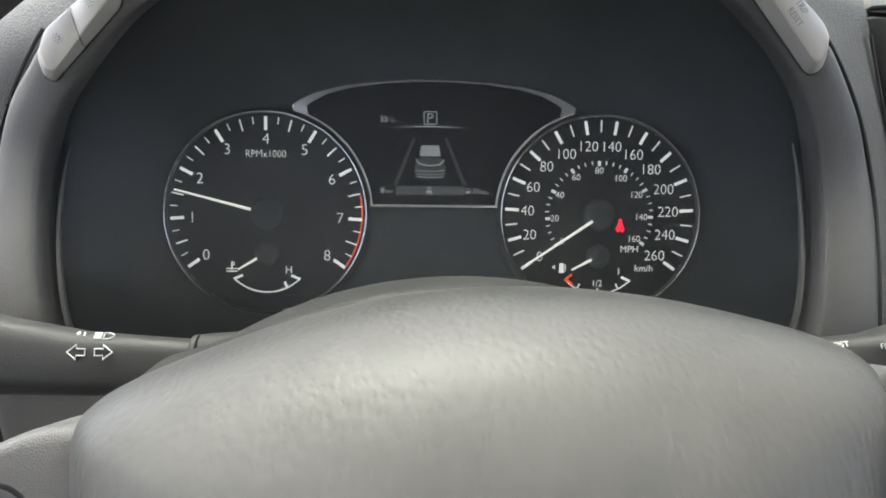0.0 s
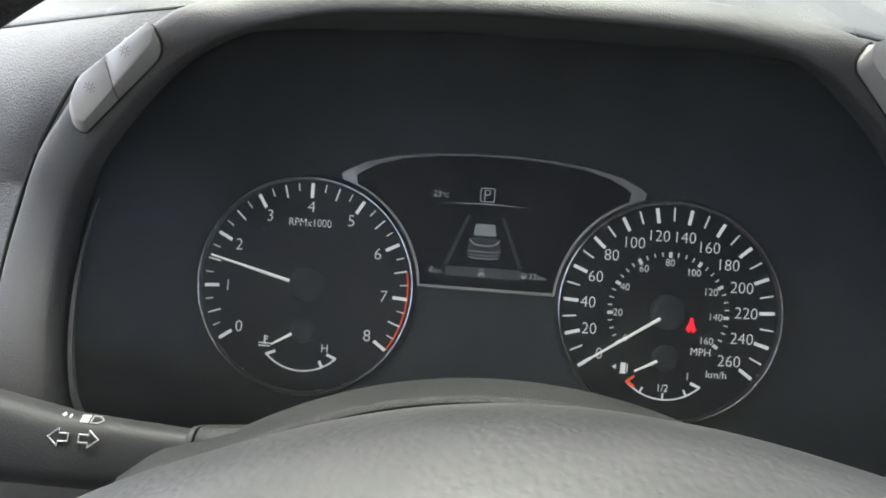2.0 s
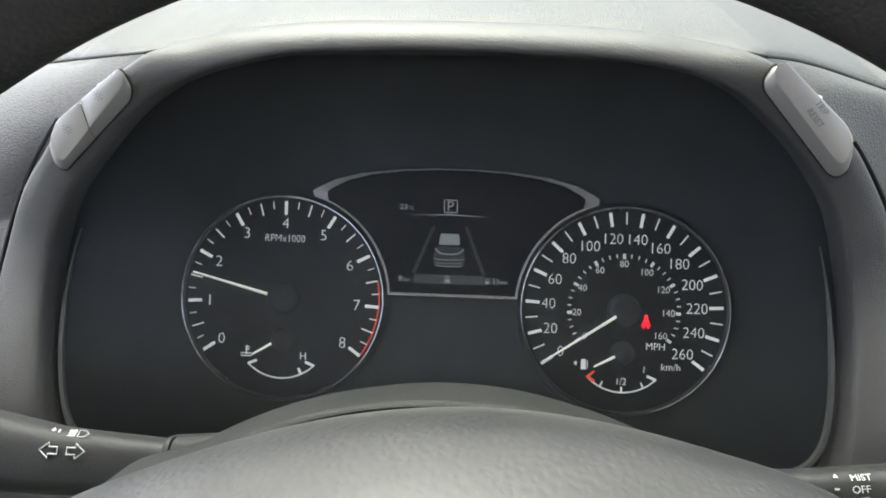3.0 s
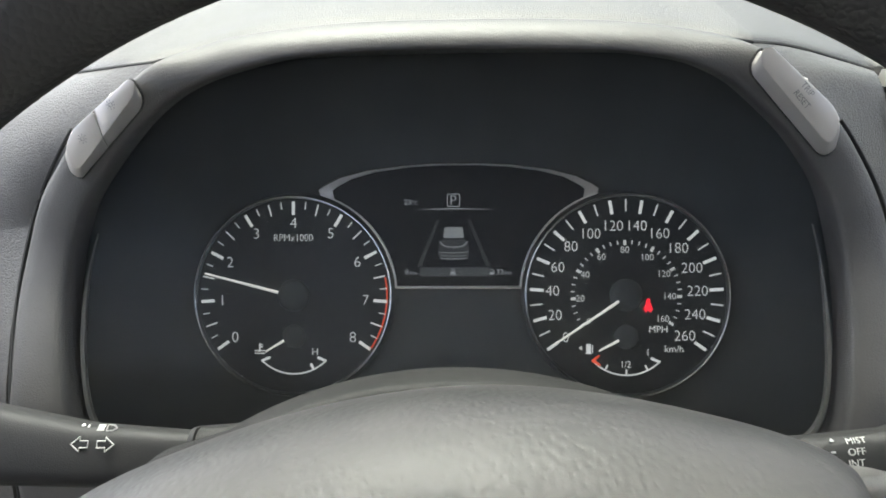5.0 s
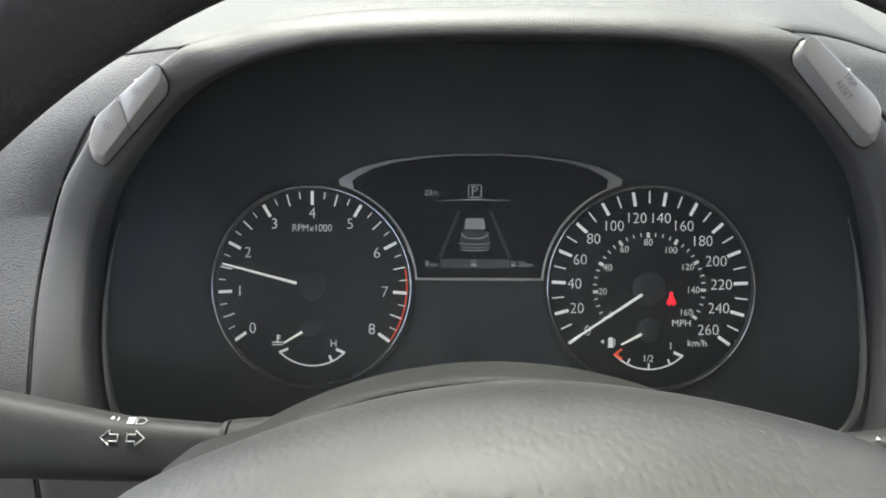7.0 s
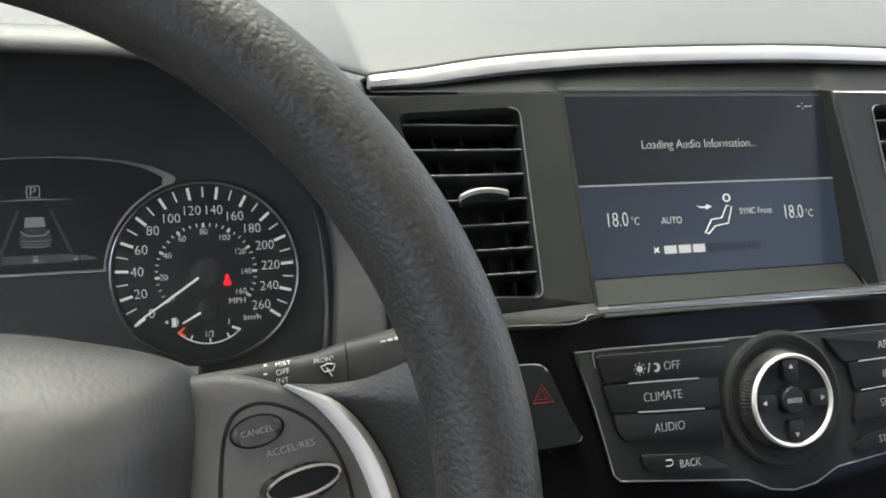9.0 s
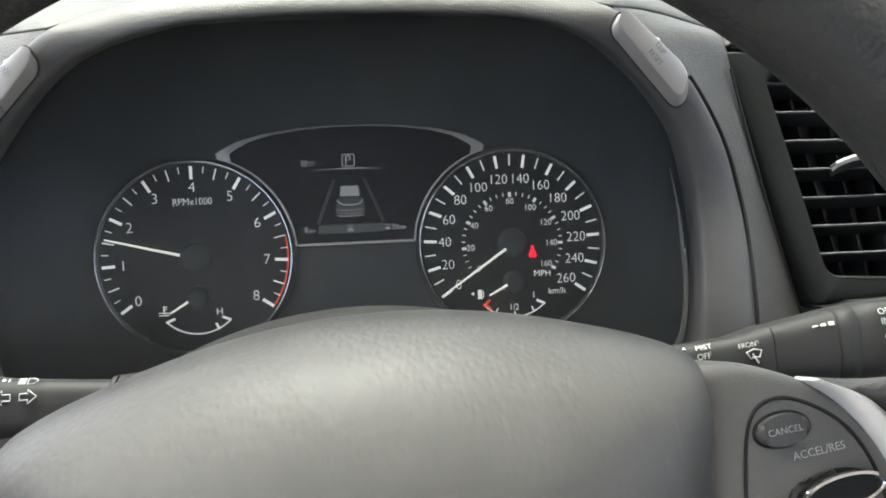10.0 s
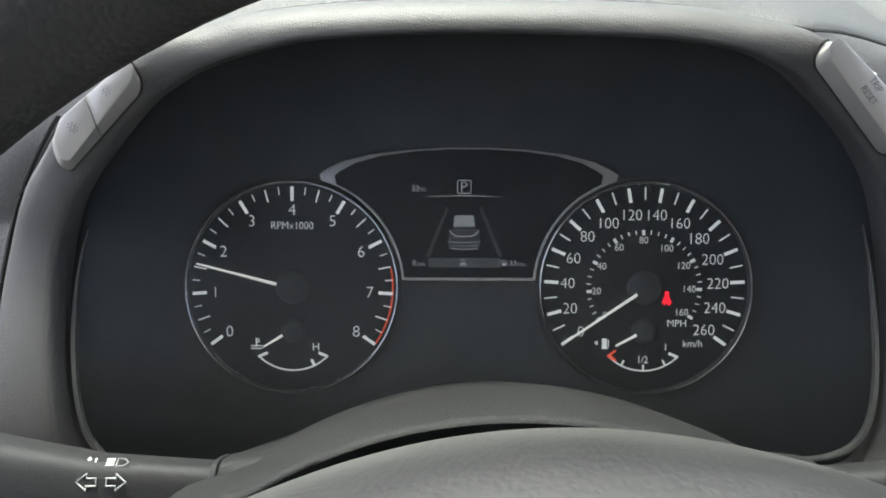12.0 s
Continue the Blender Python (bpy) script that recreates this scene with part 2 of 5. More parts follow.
def tube(path, r, n=8, closed=False, bm=None):
    pts = [Vector(p) for p in path]
    k = len(pts)
    rings = []
    for i, p in enumerate(pts):
        a = pts[i - 1] if (i or closed) else p
        b = pts[(i + 1) % k] if (i < k - 1 or closed) else p
        d = (b - a).normalized()
        side = d.cross(Vector((0.13, 0.2, 1)) if abs(d.z) < 0.9 else Vector((1, 0.1, 0))).normalized()
        up = side.cross(d)
        rings.append([p + r * (math.cos(2 * math.pi * j / n) * side + math.sin(2 * math.pi * j / n) * up) for j in range(n)])
    if closed:
        rings.append(rings[0])
    made = loft(rings, closed=True, caps=not closed)
    bmesh.ops.remove_doubles(made, verts=made.verts, dist=1e-8)
    return made


def curve(pts, n=40, closed=False):
    """A smooth line through the points."""
    P = [Vector(p) for p in pts]
    k = len(P)
    out = []
    spans = k if closed else k - 1
    per = max(2, n // spans)
    for i in range(spans):
        p1, p2 = P[i], P[(i + 1) % k]
        p0 = P[i - 1] if (i or closed) else p1 * 2 - p2
        p3 = P[(i + 2) % k] if (i + 2 < k or closed) else p2 * 2 - p1
        for j in range(per):
            t = j / per
            out.append(0.5 * (2 * p1 + (p2 - p0) * t + (2 * p0 - 5 * p1 + 4 * p2 - p3) * t * t + (3 * p1 - p0 - 3 * p2 + p3) * t ** 3))
    if not closed:
        out.append(P[-1])
    return out


def flat(bm_parts):
    bm = bmesh.new()
    for pts, z in bm_parts:
        bm.faces.new([bm.verts.new((x, y, z)) for x, y in pts])
    return bm


def lettering(body, size, name="lettering", material=None, wide=1.0):
    cu = bpy.data.curves.new(name, "FONT")
    cu.body, cu.size, cu.align_x, cu.align_y = body, size, "CENTER", "CENTER"
    cu.extrude, cu.resolution_u, cu.offset = 0.00008, 3, -0.017 * size if size > 0.006 else -0.006 * size
    ob = bpy.data.objects.new(name, cu)
    me = bpy.data.meshes.new_from_object(ob)
    bpy.data.objects.remove(ob)
    bpy.data.curves.remove(cu)
    xs = [v.co.x for v in me.vertices]
    ys = [v.co.y for v in me.vertices]
    cx, cy = (min(xs) + max(xs)) / 2, (min(ys) + max(ys)) / 2
    for v in me.vertices:
        v.co.x, v.co.y = (v.co.x - cx) * wide, v.co.y - cy
    wb = bmesh.new()
    wb.from_mesh(me)
    bmesh.ops.remove_doubles(wb, verts=wb.verts, dist=1e-7)
    wb.to_mesh(me)
    wb.free()
    me.materials.clear()
    me.materials.append(material)
    return me


def write(body, size, x, y, z, material, parent, turn=0.0, name="lettering", wide=1.0):
    return part(name, lettering(body, size, name, material, wide), material, parent, m=pose(x, y, z, 0, 0, turn))


def slope(x, y, z, lean):
    """A frame on a panel that leans back: x to the right, y up along it, z out of it."""
    s, c = lean / math.hypot(lean, 1), 1 / math.hypot(lean, 1)
    return Matrix(((1, 0, 0, x), (0, s, -c, y), (0, c, s, z), (0, 0, 0, 1)))


T15 = math.tan(radians(15))
DIALS = slope(0, 0, 1.1, T15)
WHEEL = slope(0.009, -0.3248, 1.1233, math.tan(0.4207))

# ---- the closed cabin: an added unseen shell that shapes the daylight ----
solid("floor", box(-0.62, 1.3, -2.3, 0.9, 0.3, 0.34), CARPET, "dark grey carpeted cabin floor", "floor", "structure")
solid("ceiling", box(-0.5, 1.18, -2.3, -0.25, 1.78, 1.83), LINER, "pale grey cabin headlining", "ceiling", "structure")
# Windowless on purpose, to hold back rear fill and reflections.
solid("wall_rear", box(-0.62, 1.3, -2.36, -2.3, 0.3, 1.83), CARPET, "plain unseen wall closing the cabin's rear", "wall", "structure")
for side, x0, x1 in (("west", -0.68, -0.62), ("east", 1.3, 1.36)):
    bm = box(x0, x1, -2.3, 0.9, 0.3, 1.06)
    # The west sill is raised to cut light from the left.
    if side == "west":
        box(x0, x1, -0.8, 0.9, 1.06, 1.17, bm=bm)
    box(x0, x1, -2.3, -1.9, 1.06, 1.8, bm=bm)
    box(x0, x1, -0.95, -0.8, 1.06, 1.8, bm=bm)
    solid("wall_" + side, bm, CARPET, "dark grey door panels below open side windows", "wall", "structure")
solid("wall_front", box(-0.62, 1.3, 0.84, 0.9, 0.3, 1.3), CARPET, "dark bulkhead below the windscreen", "wall", "structure")
for x0, tilt in ((-0.58, 1), (1.22, -1)):
    bm = loft([[(x0, 0.85, 1.25), (x0 + 0.06, 0.85, 1.25), (x0 + 0.06, 0.93, 1.25), (x0, 0.93, 1.25)],
               [(x0 + 0.06 * tilt, -0.22, 1.78), (x0 + 0.06 + 0.06 * tilt, -0.22, 1.78), (x0 + 0.06 + 0.06 * tilt, -0.14, 1.8), (x0 + 0.06 * tilt, -0.14, 1.8)]], closed=True, caps=True)
    solid("trim", bm, LINER, "grey windscreen pillar trim", "pillar", "structure")
# Unseen pane, tinted to weaken the light from ahead.
solid("window_1", box(-0.52, 1.22, -1.22, 0.0, -0.004, 0.0), TINT, "tinted windscreen glass", "windscreen", "structure", m=Matrix.Translation((0, 0.87, 1.29)) @ pose(0, 0, 0, -26))
# Unseen ground, kept pale so it reflects fill light into the cabin.
g = bmesh.new()
bmesh.ops.create_grid(g, x_segments=2, y_segments=2, size=400)
ground = new("ground", finish(g, "ground", BOUNCE))
tagged(ground, "unseen ground, pale to bounce light into the car", "ground", "", "structure")

# ---- dashboard shell ----
def RIM_Y(z):
    """The hood's face stands nearly upright, leans out a little at the top and swells out at the foot."""
    q = min(1.0, max(0.0, (1.17 - z) / 0.09))
    return -0.114 - 0.006 * min(1.0, max(0.0, (z - 1.19) / 0.05)) - 0.026 * q * q * (3 - 2 * q)


# the opening's edge and the band's outer edge, crest to foot
in_east = [(0.045, 1.2415), (0.0702, 1.2402), (0.0924, 1.2368), (0.1037, 1.2328), (0.1145, 1.2270), (0.1265, 1.2172), (0.1395, 1.2050), (0.1534, 1.1872), (0.1603, 1.1720), (0.1643, 1.1565), (0.1660, 1.1440), (0.1665, 1.1332), (0.1662, 1.1222), (0.1653, 1.1112), (0.1643, 1.1), (0.1628, 1.0868), (0.1595, 1.0755), (0.1510, 1.0678), (0.13, 1.0650), (0.06, 1.0642)]
in_west = [(0.041, 1.2413), (0.064, 1.2396), (0.085, 1.2350), (0.1, 1.2303), (0.1135, 1.2236), (0.1268, 1.2138), (0.1405, 1.2), (0.1534, 1.1848), (0.1605, 1.1732), (0.1655, 1.1595), (0.1678, 1.1470), (0.1684, 1.1350), (0.1680, 1.1220), (0.1669, 1.1105), (0.1655, 1.0995), (0.1637, 1.0880), (0.1608, 1.0765), (0.1520, 1.0680), (0.13, 1.0650), (0.06, 1.0642)]
half_out = [(0.047, 1.2536), (0.0884, 1.2505), (0.121, 1.2427), (0.143, 1.2265), (0.159, 1.2115), (0.1685, 1.1985), (0.1762, 1.1860), (0.1825, 1.1725), (0.1873, 1.1575), (0.1902, 1.1443), (0.1915, 1.1320), (0.1919, 1.1190), (0.1920, 1.1050), (0.1928, 1.0880), (0.1940, 1.0400), (0.19, 1.0), (0.17, 0.985), (0.08, 0.98)]
out_west = [(0.047, 1.2532), (0.087, 1.2492), (0.1045, 1.2448), (0.1187, 1.2397), (0.13, 1.2322), (0.143, 1.2228), (0.1585, 1.2095), (0.1685, 1.1965)] + half_out[6:]
CREST_IN, CREST_OUT, FOOT_IN, FOOT_OUT = 1.2424, 1.2542, 1.064, 0.98


def spaced(line, k):
    """k points at even steps along a line, without its last."""
    run = [0.0]
    for a, b in zip(line, line[1:]):
        run.append(run[-1] + (b - a).length)
    out, i = [], 0
    for j in range(k):
        want = run[-1] * j / k
        while run[i + 1] < want:
            i += 1
        out.append(line[i].lerp(line[i + 1], (want - run[i]) / max(1e-9, run[i + 1] - run[i])))
    return out


def half_ring(table, crest, foot, shoulder, corner):
    """Crest to foot in three stretches, so that two rings pair up point by point."""
    line = curve([(-table[0][0], crest - 0.0009, 0), (0, crest, 0)] + [(x, z, 0) for x, z in table] + [(0, foot, 0), (-0.03, foot, 0)], 420)
    i = min(range(len(line)), key=lambda k: abs(line[k].x) + abs(line[k].y - crest))
    e = min(range(len(line)), key=lambda k: abs(line[k].x) + abs(line[k].y - foot))
    a = min(range(i, e), key=lambda k: (line[k].x - shoulder[0]) ** 2 + (line[k].y - shoulder[1]) ** 2)
    b = min(range(i, e), key=lambda k: (line[k].x - corner[0]) ** 2 + (line[k].y - corner[1]) ** 2)
    return spaced(line[i:a + 1], 34) + spaced(line[a:b + 1], 40) + spaced(line[b:e + 1], 22)


def arch(east, west, crest, foot, shoulder, corner):
    """A closed ring round the opening, from the crest clockwise."""
    r, l = half_ring(east, crest, foot, shoulder, corner), half_ring(west, crest, foot, shoulder, corner)
    ring = [(p.x, p.y) for p in r] + [(0.0, foot)] + [(-p.x, p.y) for p in l[:0:-1]]
    return [Vector((x, RIM_Y(z), z)) for x, z in ring]


inner = arch(in_east, in_west, CREST_IN, FOOT_IN, (0.1265, 1.2160), (0.1620, 1.083))
outer = arch(half_out, out_west, CREST_OUT, FOOT_OUT, (0.143, 1.2265), (0.193, 1.07))


def shift(line, dy, grow=1.0, dz=0.0):
    return [Vector((p.x * grow, p.y + dy, 1.1 + (p.z - 1.1) * grow + dz)) for p in line]


hood = thing("instrument_hood", "grey moulded hood framing the instrument cluster", "dashboard hood")

def crest_share(p):
    """1 along the crest of the hood, 0 down its sides."""
    k = min(1.0, max(0.0, (0.126 - abs(p.x)) / 0.03)) if p.z > 1.19 else 0.0
    return k * k * (3 - 2 * k)


def across(q, out, crest=0.0):
    return [a.lerp(b, q) + Vector((0, out + crest * crest_share(b), 0)) for a, b in zip(inner, outer)]


# from the soft inner lip over the band to its rounded outer edge
band_rings = [shift(inner, 0.016, 1.004), shift(inner, 0.008, 0.998), shift(inner, 0.003, 0.999), across(0.03, -0.0014), across(0.08, -0.0025, 0.0001), across(0.18, -0.0032, 0.0007), across(0.42, -0.0034, 0.0020), across(0.65, -0.0030, 0.0042), across(0.86, -0.0022, 0.0074), across(0.96, 0.0, 0.0100), across(1.01, 0.005, 0.0120), across(1.01, 0.014, 0.0135)]
part("face_band", loft(band_rings, closed=True), BAND, hood, smooth=70)
deep = [Vector((p.x * 1.72, -0.004 + (z - 1.1) * T15, z)) for p in inner for z in (1.1 + (p.z - 1.1) * (0.97 if p.z > 1.1 else 3.3),)]
lip = shift(inner, 0.014, 1.003)
part("tunnel", loft([lip] + [[a.lerp(b, q) for a, b in zip(lip, deep)] for q in (0.3, 0.6, 1.0)], closed=True), TUNNEL, hood, "dark recessed tunnel wall", smooth=60)
lens_sides = {1: [(0.1568, 1.1668), (0.1602, 1.1545), (0.1618, 1.1430), (0.1626, 1.1313), (0.1627, 1.1195), (0.1621, 1.1080), (0.1608, 1.0965), (0.1586, 1.0875), (0.1537, 1.0796), (0.1429, 1.0747), (0.125, 1.0735)],
              -1: [(0.1590, 1.1640), (0.1622, 1.1545), (0.1643, 1.1430), (0.1652, 1.1313), (0.1650, 1.1195), (0.1640, 1.1080), (0.1624, 1.0960), (0.1603, 1.0860), (0.1565, 1.0780), (0.1515, 1.0737), (0.135, 1.0722)]}


def lens_y(z):
    return RIM_Y(z) + 0.009


for sx in (-1, 1):
    line = curve([(sx * x, lens_y(z), z) for x, z in lens_sides[sx]], 48)
    rr = []
    for k, p in enumerate(line):
        fade = min(1.0, k / 14)
        c = (Vector((0, p.y, 1.12)) - p).normalized() * 0.0016 * fade
        rr.append([p + Vector((0, 0.001, 0)), p - Vector((0, 0.0008 * fade, 0)), p + c - Vector((0, 0.0004 * fade, 0)), p + c + Vector((0, 0.002, 0))])
    part("lens_edge", loft(rr, closed=True, caps=True), EDGE, hood, "thin grey edge of the cluster lens")

# the clear lens leans from the crest of the opening down to the foot
upper_run = [p for p in inner if p.z > 1.169]
upper_run.sort(key=lambda p: p.x)
loop = [(p.x, p.z) for p in upper_run] + lens_sides[1] + [(-x, z) for x, z in lens_sides[-1][::-1]]
rings = [[Vector((x * k, lens_y(1.11 + (z - 1.11) * k) + 0.0012, 1.11 + (z - 1.11) * k)) for x, z in loop] for k in (1.0, 0.8, 0.6, 0.4, 0.2, 0.02)]
pane_2 = part("lens", loft(rings, closed=True, caps=False), LENS, hood, "clear cluster lens with a pale veil mixed in", smooth=60)
pane_2.visible_shadow = False

dash = thing("dashboard", "grey soft-skinned dashboard with grained upper pad", "dashboard")
top_arc = [p for p in outer if p.z > 1.2400 and abs(p.x) < 0.1215]
top_arc.sort(key=lambda p: p.x)
# seam between upper pad and side pads, mirrored left and right
seam_half = [(0.1235, -0.109, 1.2438), (0.1400, -0.096, 1.2424), (0.1600, -0.083, 1.2385), (0.1935, -0.064, 1.2300)]


def seam_line(sx):
    if sx > 0:
        return curve(seam_half, 30)
    pts = [(-0.1225, -0.110, 1.2397), (-0.1435, -0.100, 1.2376), (-0.1583, -0.090, 1.2361), (-0.1726, -0.080, 1.2346), (-0.26, -0.036, 1.224), (-0.36, 0.0, 1.211), (-0.6, 0.06, 1.185)]
    return curve(pts, 30)


# top edge of the silver strip
top_line = curve([(0.1935, -0.066, 1.2300), (0.2215, -0.069, 1.2335), (0.2459, -0.070, 1.2372), (0.2765, -0.071, 1.2409), (0.316, -0.071, 1.2440), (0.35, -0.071, 1.2461), (0.4066, -0.071, 1.2481), (0.4683, -0.070, 1.2492), (0.5476, -0.069, 1.2482), (0.75, -0.06, 1.243), (0.95, -0.05, 1.235)], 70)
front = [Vector((p.x, p.y + 0.012 + 0.011 * crest_share(p), p.z + 0.0003)) for p in top_arc]
leftward, rightward = seam_line(-1), seam_line(1)
edge0 = leftward[::-1] + front[1:-1] + rightward[:-1] + [p + Vector((0, 0.0045, 0.0006)) for p in top_line]
rings = [[p + Vector((0, 0.0005, -0.004)) for p in edge0], edge0]
for dy, lift in ((0.004, 0.0022), (0.012, 0.0042), (0.03, 0.008), (0.08, 0.018), (0.2, 0.036), (0.4, 0.06), (0.8, 0.09)):
    ring = []
    for p in edge0:
        level = 1.2575 + lift
        q = min(1.0, dy / 0.3)
        ring.append(Vector((p.x * (1 + 0.04 * q), p.y + dy, (p.z + lift) * (1 - q) + level * q)))
    rings.append(ring)
part("upper_pad", loft(rings), PAD, dash, "grey grained soft upper pad", smooth=60)
band_side = [(0.19, 1.0), (0.1940, 1.0400), (0.1928, 1.0880), (0.1919, 1.1190), (0.1915, 1.1320), (0.1902, 1.1443), (0.1873, 1.1575), (0.1825, 1.1725), (0.1762, 1.1860), (0.1685, 1.1985), (0.159, 1.2115), (0.150, 1.2202), (0.140, 1.2295), (0.1265, 1.2405)]
for sx in (-1, 1):
    near = [p + Vector((0, 0.010 * crest_share(p), 0)) for p in curve([(sx * (x + 0.0015), sum(RIM_Y(z + d) for d in (-0.02, -0.01, 0.0, 0.01, 0.02)) / 5 + 0.004, z) for x, z in band_side], 48)]
    if sx > 0:
        far_pts = [(0.262, -0.135, 0.965), (0.2500, -0.128, 1.008), (0.2390, -0.122, 1.045), (0.2300, -0.117, 1.079), (0.2185, -0.110, 1.114), (0.2082, -0.104, 1.146), (0.1988, -0.099, 1.1756), (0.1915, -0.094, 1.2005), (0.1870, -0.091, 1.2170), (0.1835, -0.088, 1.2270), (0.1905, -0.068, 1.2290)]
    else:
        far_pts = [(-0.60, 0.02 + 0.0004 * k * k, z) for k, z in enumerate((0.93, 0.96, 0.99, 1.03, 1.07, 1.10, 1.125, 1.145, 1.16, 1.17, 1.176))]
    near, far = spaced(near, 56) + near[-1:], curve(far_pts, 48)
    far = spaced(far, 56) + far[-1:]
    seam = seam_line(sx)
    cols = []
    for k, (a, b) in enumerate(zip(near, far)):
        puff = 0.003 if sx > 0 else 0.012
        up = min(1.0, max(0.0, (a.z - 1.186) / 0.03))   # no gap beside the buttons
        row = [a + Vector((-sx * 0.004 * up, 0.006 - 0.005 * up, 0)), a + Vector((sx * 0.0006, 0.002 - 0.002 * up, 0)), a + Vector((sx * 0.0022, -0.0012, 0.0003))]
        for q in (0.15, 0.35, 0.6, 0.85, 1.0):
            row.append(a.lerp(b, q) + Vector((0, -0.002 - puff * math.sin(q * math.pi) * 0.7, 0.0)))
        if sx > 0:
            row.append(b + Vector((0.001, 0.0, 0)))
            row.append(b + Vector((0.012, 0.03, 0)))
        else:
            row.append(b + Vector((-0.02, 0.03, 0)))
            row.append(b + Vector((-0.04, 0.06, 0)))
        cols.append(row)
    # the pad swells up to the seam and tucks under the upper pad
    edge = []
    for q in (0.0, 0.02, 0.05, 0.15, 0.35, 0.6, 0.85, 1.0, 1.0, 1.0):
        k = q * (len(seam) - 1)
        i = min(len(seam) - 2, int(k))
        edge.append(seam[i].lerp(seam[i + 1], k - i) + Vector((0, -0.0010, -0.0010)))
    last = [p.copy() for p in cols[-1]]
    for k, row in enumerate(cols):
        f = (k / (len(cols) - 1)) ** 2.2
        for j in range(len(row)):
            row[j] += (edge[j] - last[j]) * f
    cols.append([p + Vector((0, 0.005, -0.0020)) for p in edge])
    part("side_pad", loft(cols), PAD, dash, "grey grained side pad beside the hood", smooth=60)
    part("pad_seam", tube([p + Vector((0, 0.0003, -0.0006)) for p in seam], 0.0008, 6), SEAM, dash, "dark seam between the pads")
    part("pad_gap", tube([p + Vector((0, -0.0004, 0)) for p in near if p.z < 1.213], 0.0009, 6), SEAM, dash, "dark gap beside the face band")
    if sx > 0:
        part("pad_gap", tube([p + Vector((0.0004, -0.0015, 0)) for p in far[:-7]], 0.0007, 6), SEAM, dash, "dark gap beside the console")
part("knee_panel", box(-0.6, 0.26, -0.02, 0.1, 0.6, 1.02, 0.01), DARK, dash, "dark lower knee panel")

# ---- instrument cluster ----
cluster = thing("instrument_cluster", "black instrument cluster with two lit white-on-black dials", "instrument cluster", DIALS)
R, D = 0.056, 0.0981
part("mask", prism(rounded([(-0.33, -0.15), (0.33, -0.15), (0.33, 0.06), (0.25, 0.1455), (-0.25, 0.1455), (-0.33, 0.06)], 0.02), -0.02, -0.0035), MASK, cluster, "matte black surround")


def spot(cx, a, r, cy=0.0):
    return cx + r * math.sin(radians(a)), cy + r * math.cos(radians(a))


def bar_mesh(length, width, name, material):
    return finish(box(-width / 2, width / 2, -length, 0, 0, 0.00012), name, material)


MAJOR = bar_mesh(0.0080, 0.0018, "tick", WHITE)
MINOR = bar_mesh(0.0070, 0.0008, "tick", WHITE)
SHORT = bar_mesh(0.0042, 0.0006, "tick", WHITE)
MPHBIG = bar_mesh(0.0030, 0.0017, "tick", DIM)
MPHSMALL = bar_mesh(0.0023, 0.0007, "tick", DIM)
FACE_Z = 0.0


def tick(mesh, dial, a, r):
    x, y = spot(0, a, r)
    part("tick", mesh, None, dial, m=pose(x, y, FACE_Z + 0.0003, 0, 0, -a))


def needle(dial, a, r0, r1, w0, w1, z, cx=0.0, cy=0.0, name="needle"):
    bm = bmesh.new()
    secs = []
    for r, w in ((r0, w0), (r1, w1)):
        secs.append([(-w / 2, r, z - 0.0007), (w / 2, r, z - 0.0007), (w / 2, r, z), (0, r, z + 0.0007), (-w / 2, r, z)])
    bm.free()
    part(name, loft(secs, closed=True, caps=True), POINTER, dial, m=pose(cx, cy, 0, 0, 0, -a))


def dial_base(name, x, label):
    d = part(name, revolve([(0.0, -0.003), (0.0, 0.0), (R * 1.035, 0.0), (R * 1.035, -0.003)], 96), FACE, cluster, label, m=pose(x, 0, 0))
    ring = [(R * 1.046 * math.cos(2 * math.pi * i / 128), R * 1.046 * math.sin(2 * math.pi * i / 128), 0.0042) for i in range(128)]
    part("ring", tube(ring, 0.00055, 8, True), RINGS, d, "thin chrome ring")
    part("collar", revolve([(R * 1.03, 0.0002), (R * 1.037, 0.0040), (R * 1.046, 0.0042), (R * 1.056, 0.0036), (R * 1.09, -0.003)], 96), MASK, d, "black flared collar")
    return d


tacho = dial_base("tachometer", -D, "black rev counter dial with white numerals")
for k in range(33):
    a = (k / 4 - 4) * 31.25
    tick(MAJOR if k % 4 == 0 else MINOR if k % 2 == 0 else SHORT, tacho, a, R)
for k in range(9):
    x, y = spot(0, (k - 4) * 31.25, R * 0.772)
    write(str(k), 0.0091, x, y, 0.0003, WHITE, tacho, name="numeral")
write("RPMx1000", 0.0062, 0, R * 0.615, 0.0003, WHITE, tacho, name="lettering", wide=0.88)
part("red_zone", annulus(R * 0.992, R * 1.006, 0.0002, 0.0004, 79, 124, 30), REDLINE, tacho, "red high-speed arc")
part("needle_hub", revolve([(0.0, 0.0024), (0.005, 0.0023), (0.0080, 0.0019), (0.0092, 0.0011), (0.0095, 0.0)], 48), MASK, tacho, "round black needle cap", smooth=89)
needle(tacho, -75.6, 0.0085, 0.0535, 0.0017, 0.0010, 0.0055)


def small_gauge(dial, cy):
    part("needle_hub", revolve([(0.0, 0.0034), (0.004, 0.0032), (0.0064, 0.0022), (0.007, 0.0)], 32), MASK, dial, m=pose(0, cy, 0), smooth=89)
    part("scale_arc", annulus(0.0268, 0.0276, 0.0002, 0.0003, 180 - 45, 180 + 45, 36, 0.0, -0.0196), WHITE, dial)


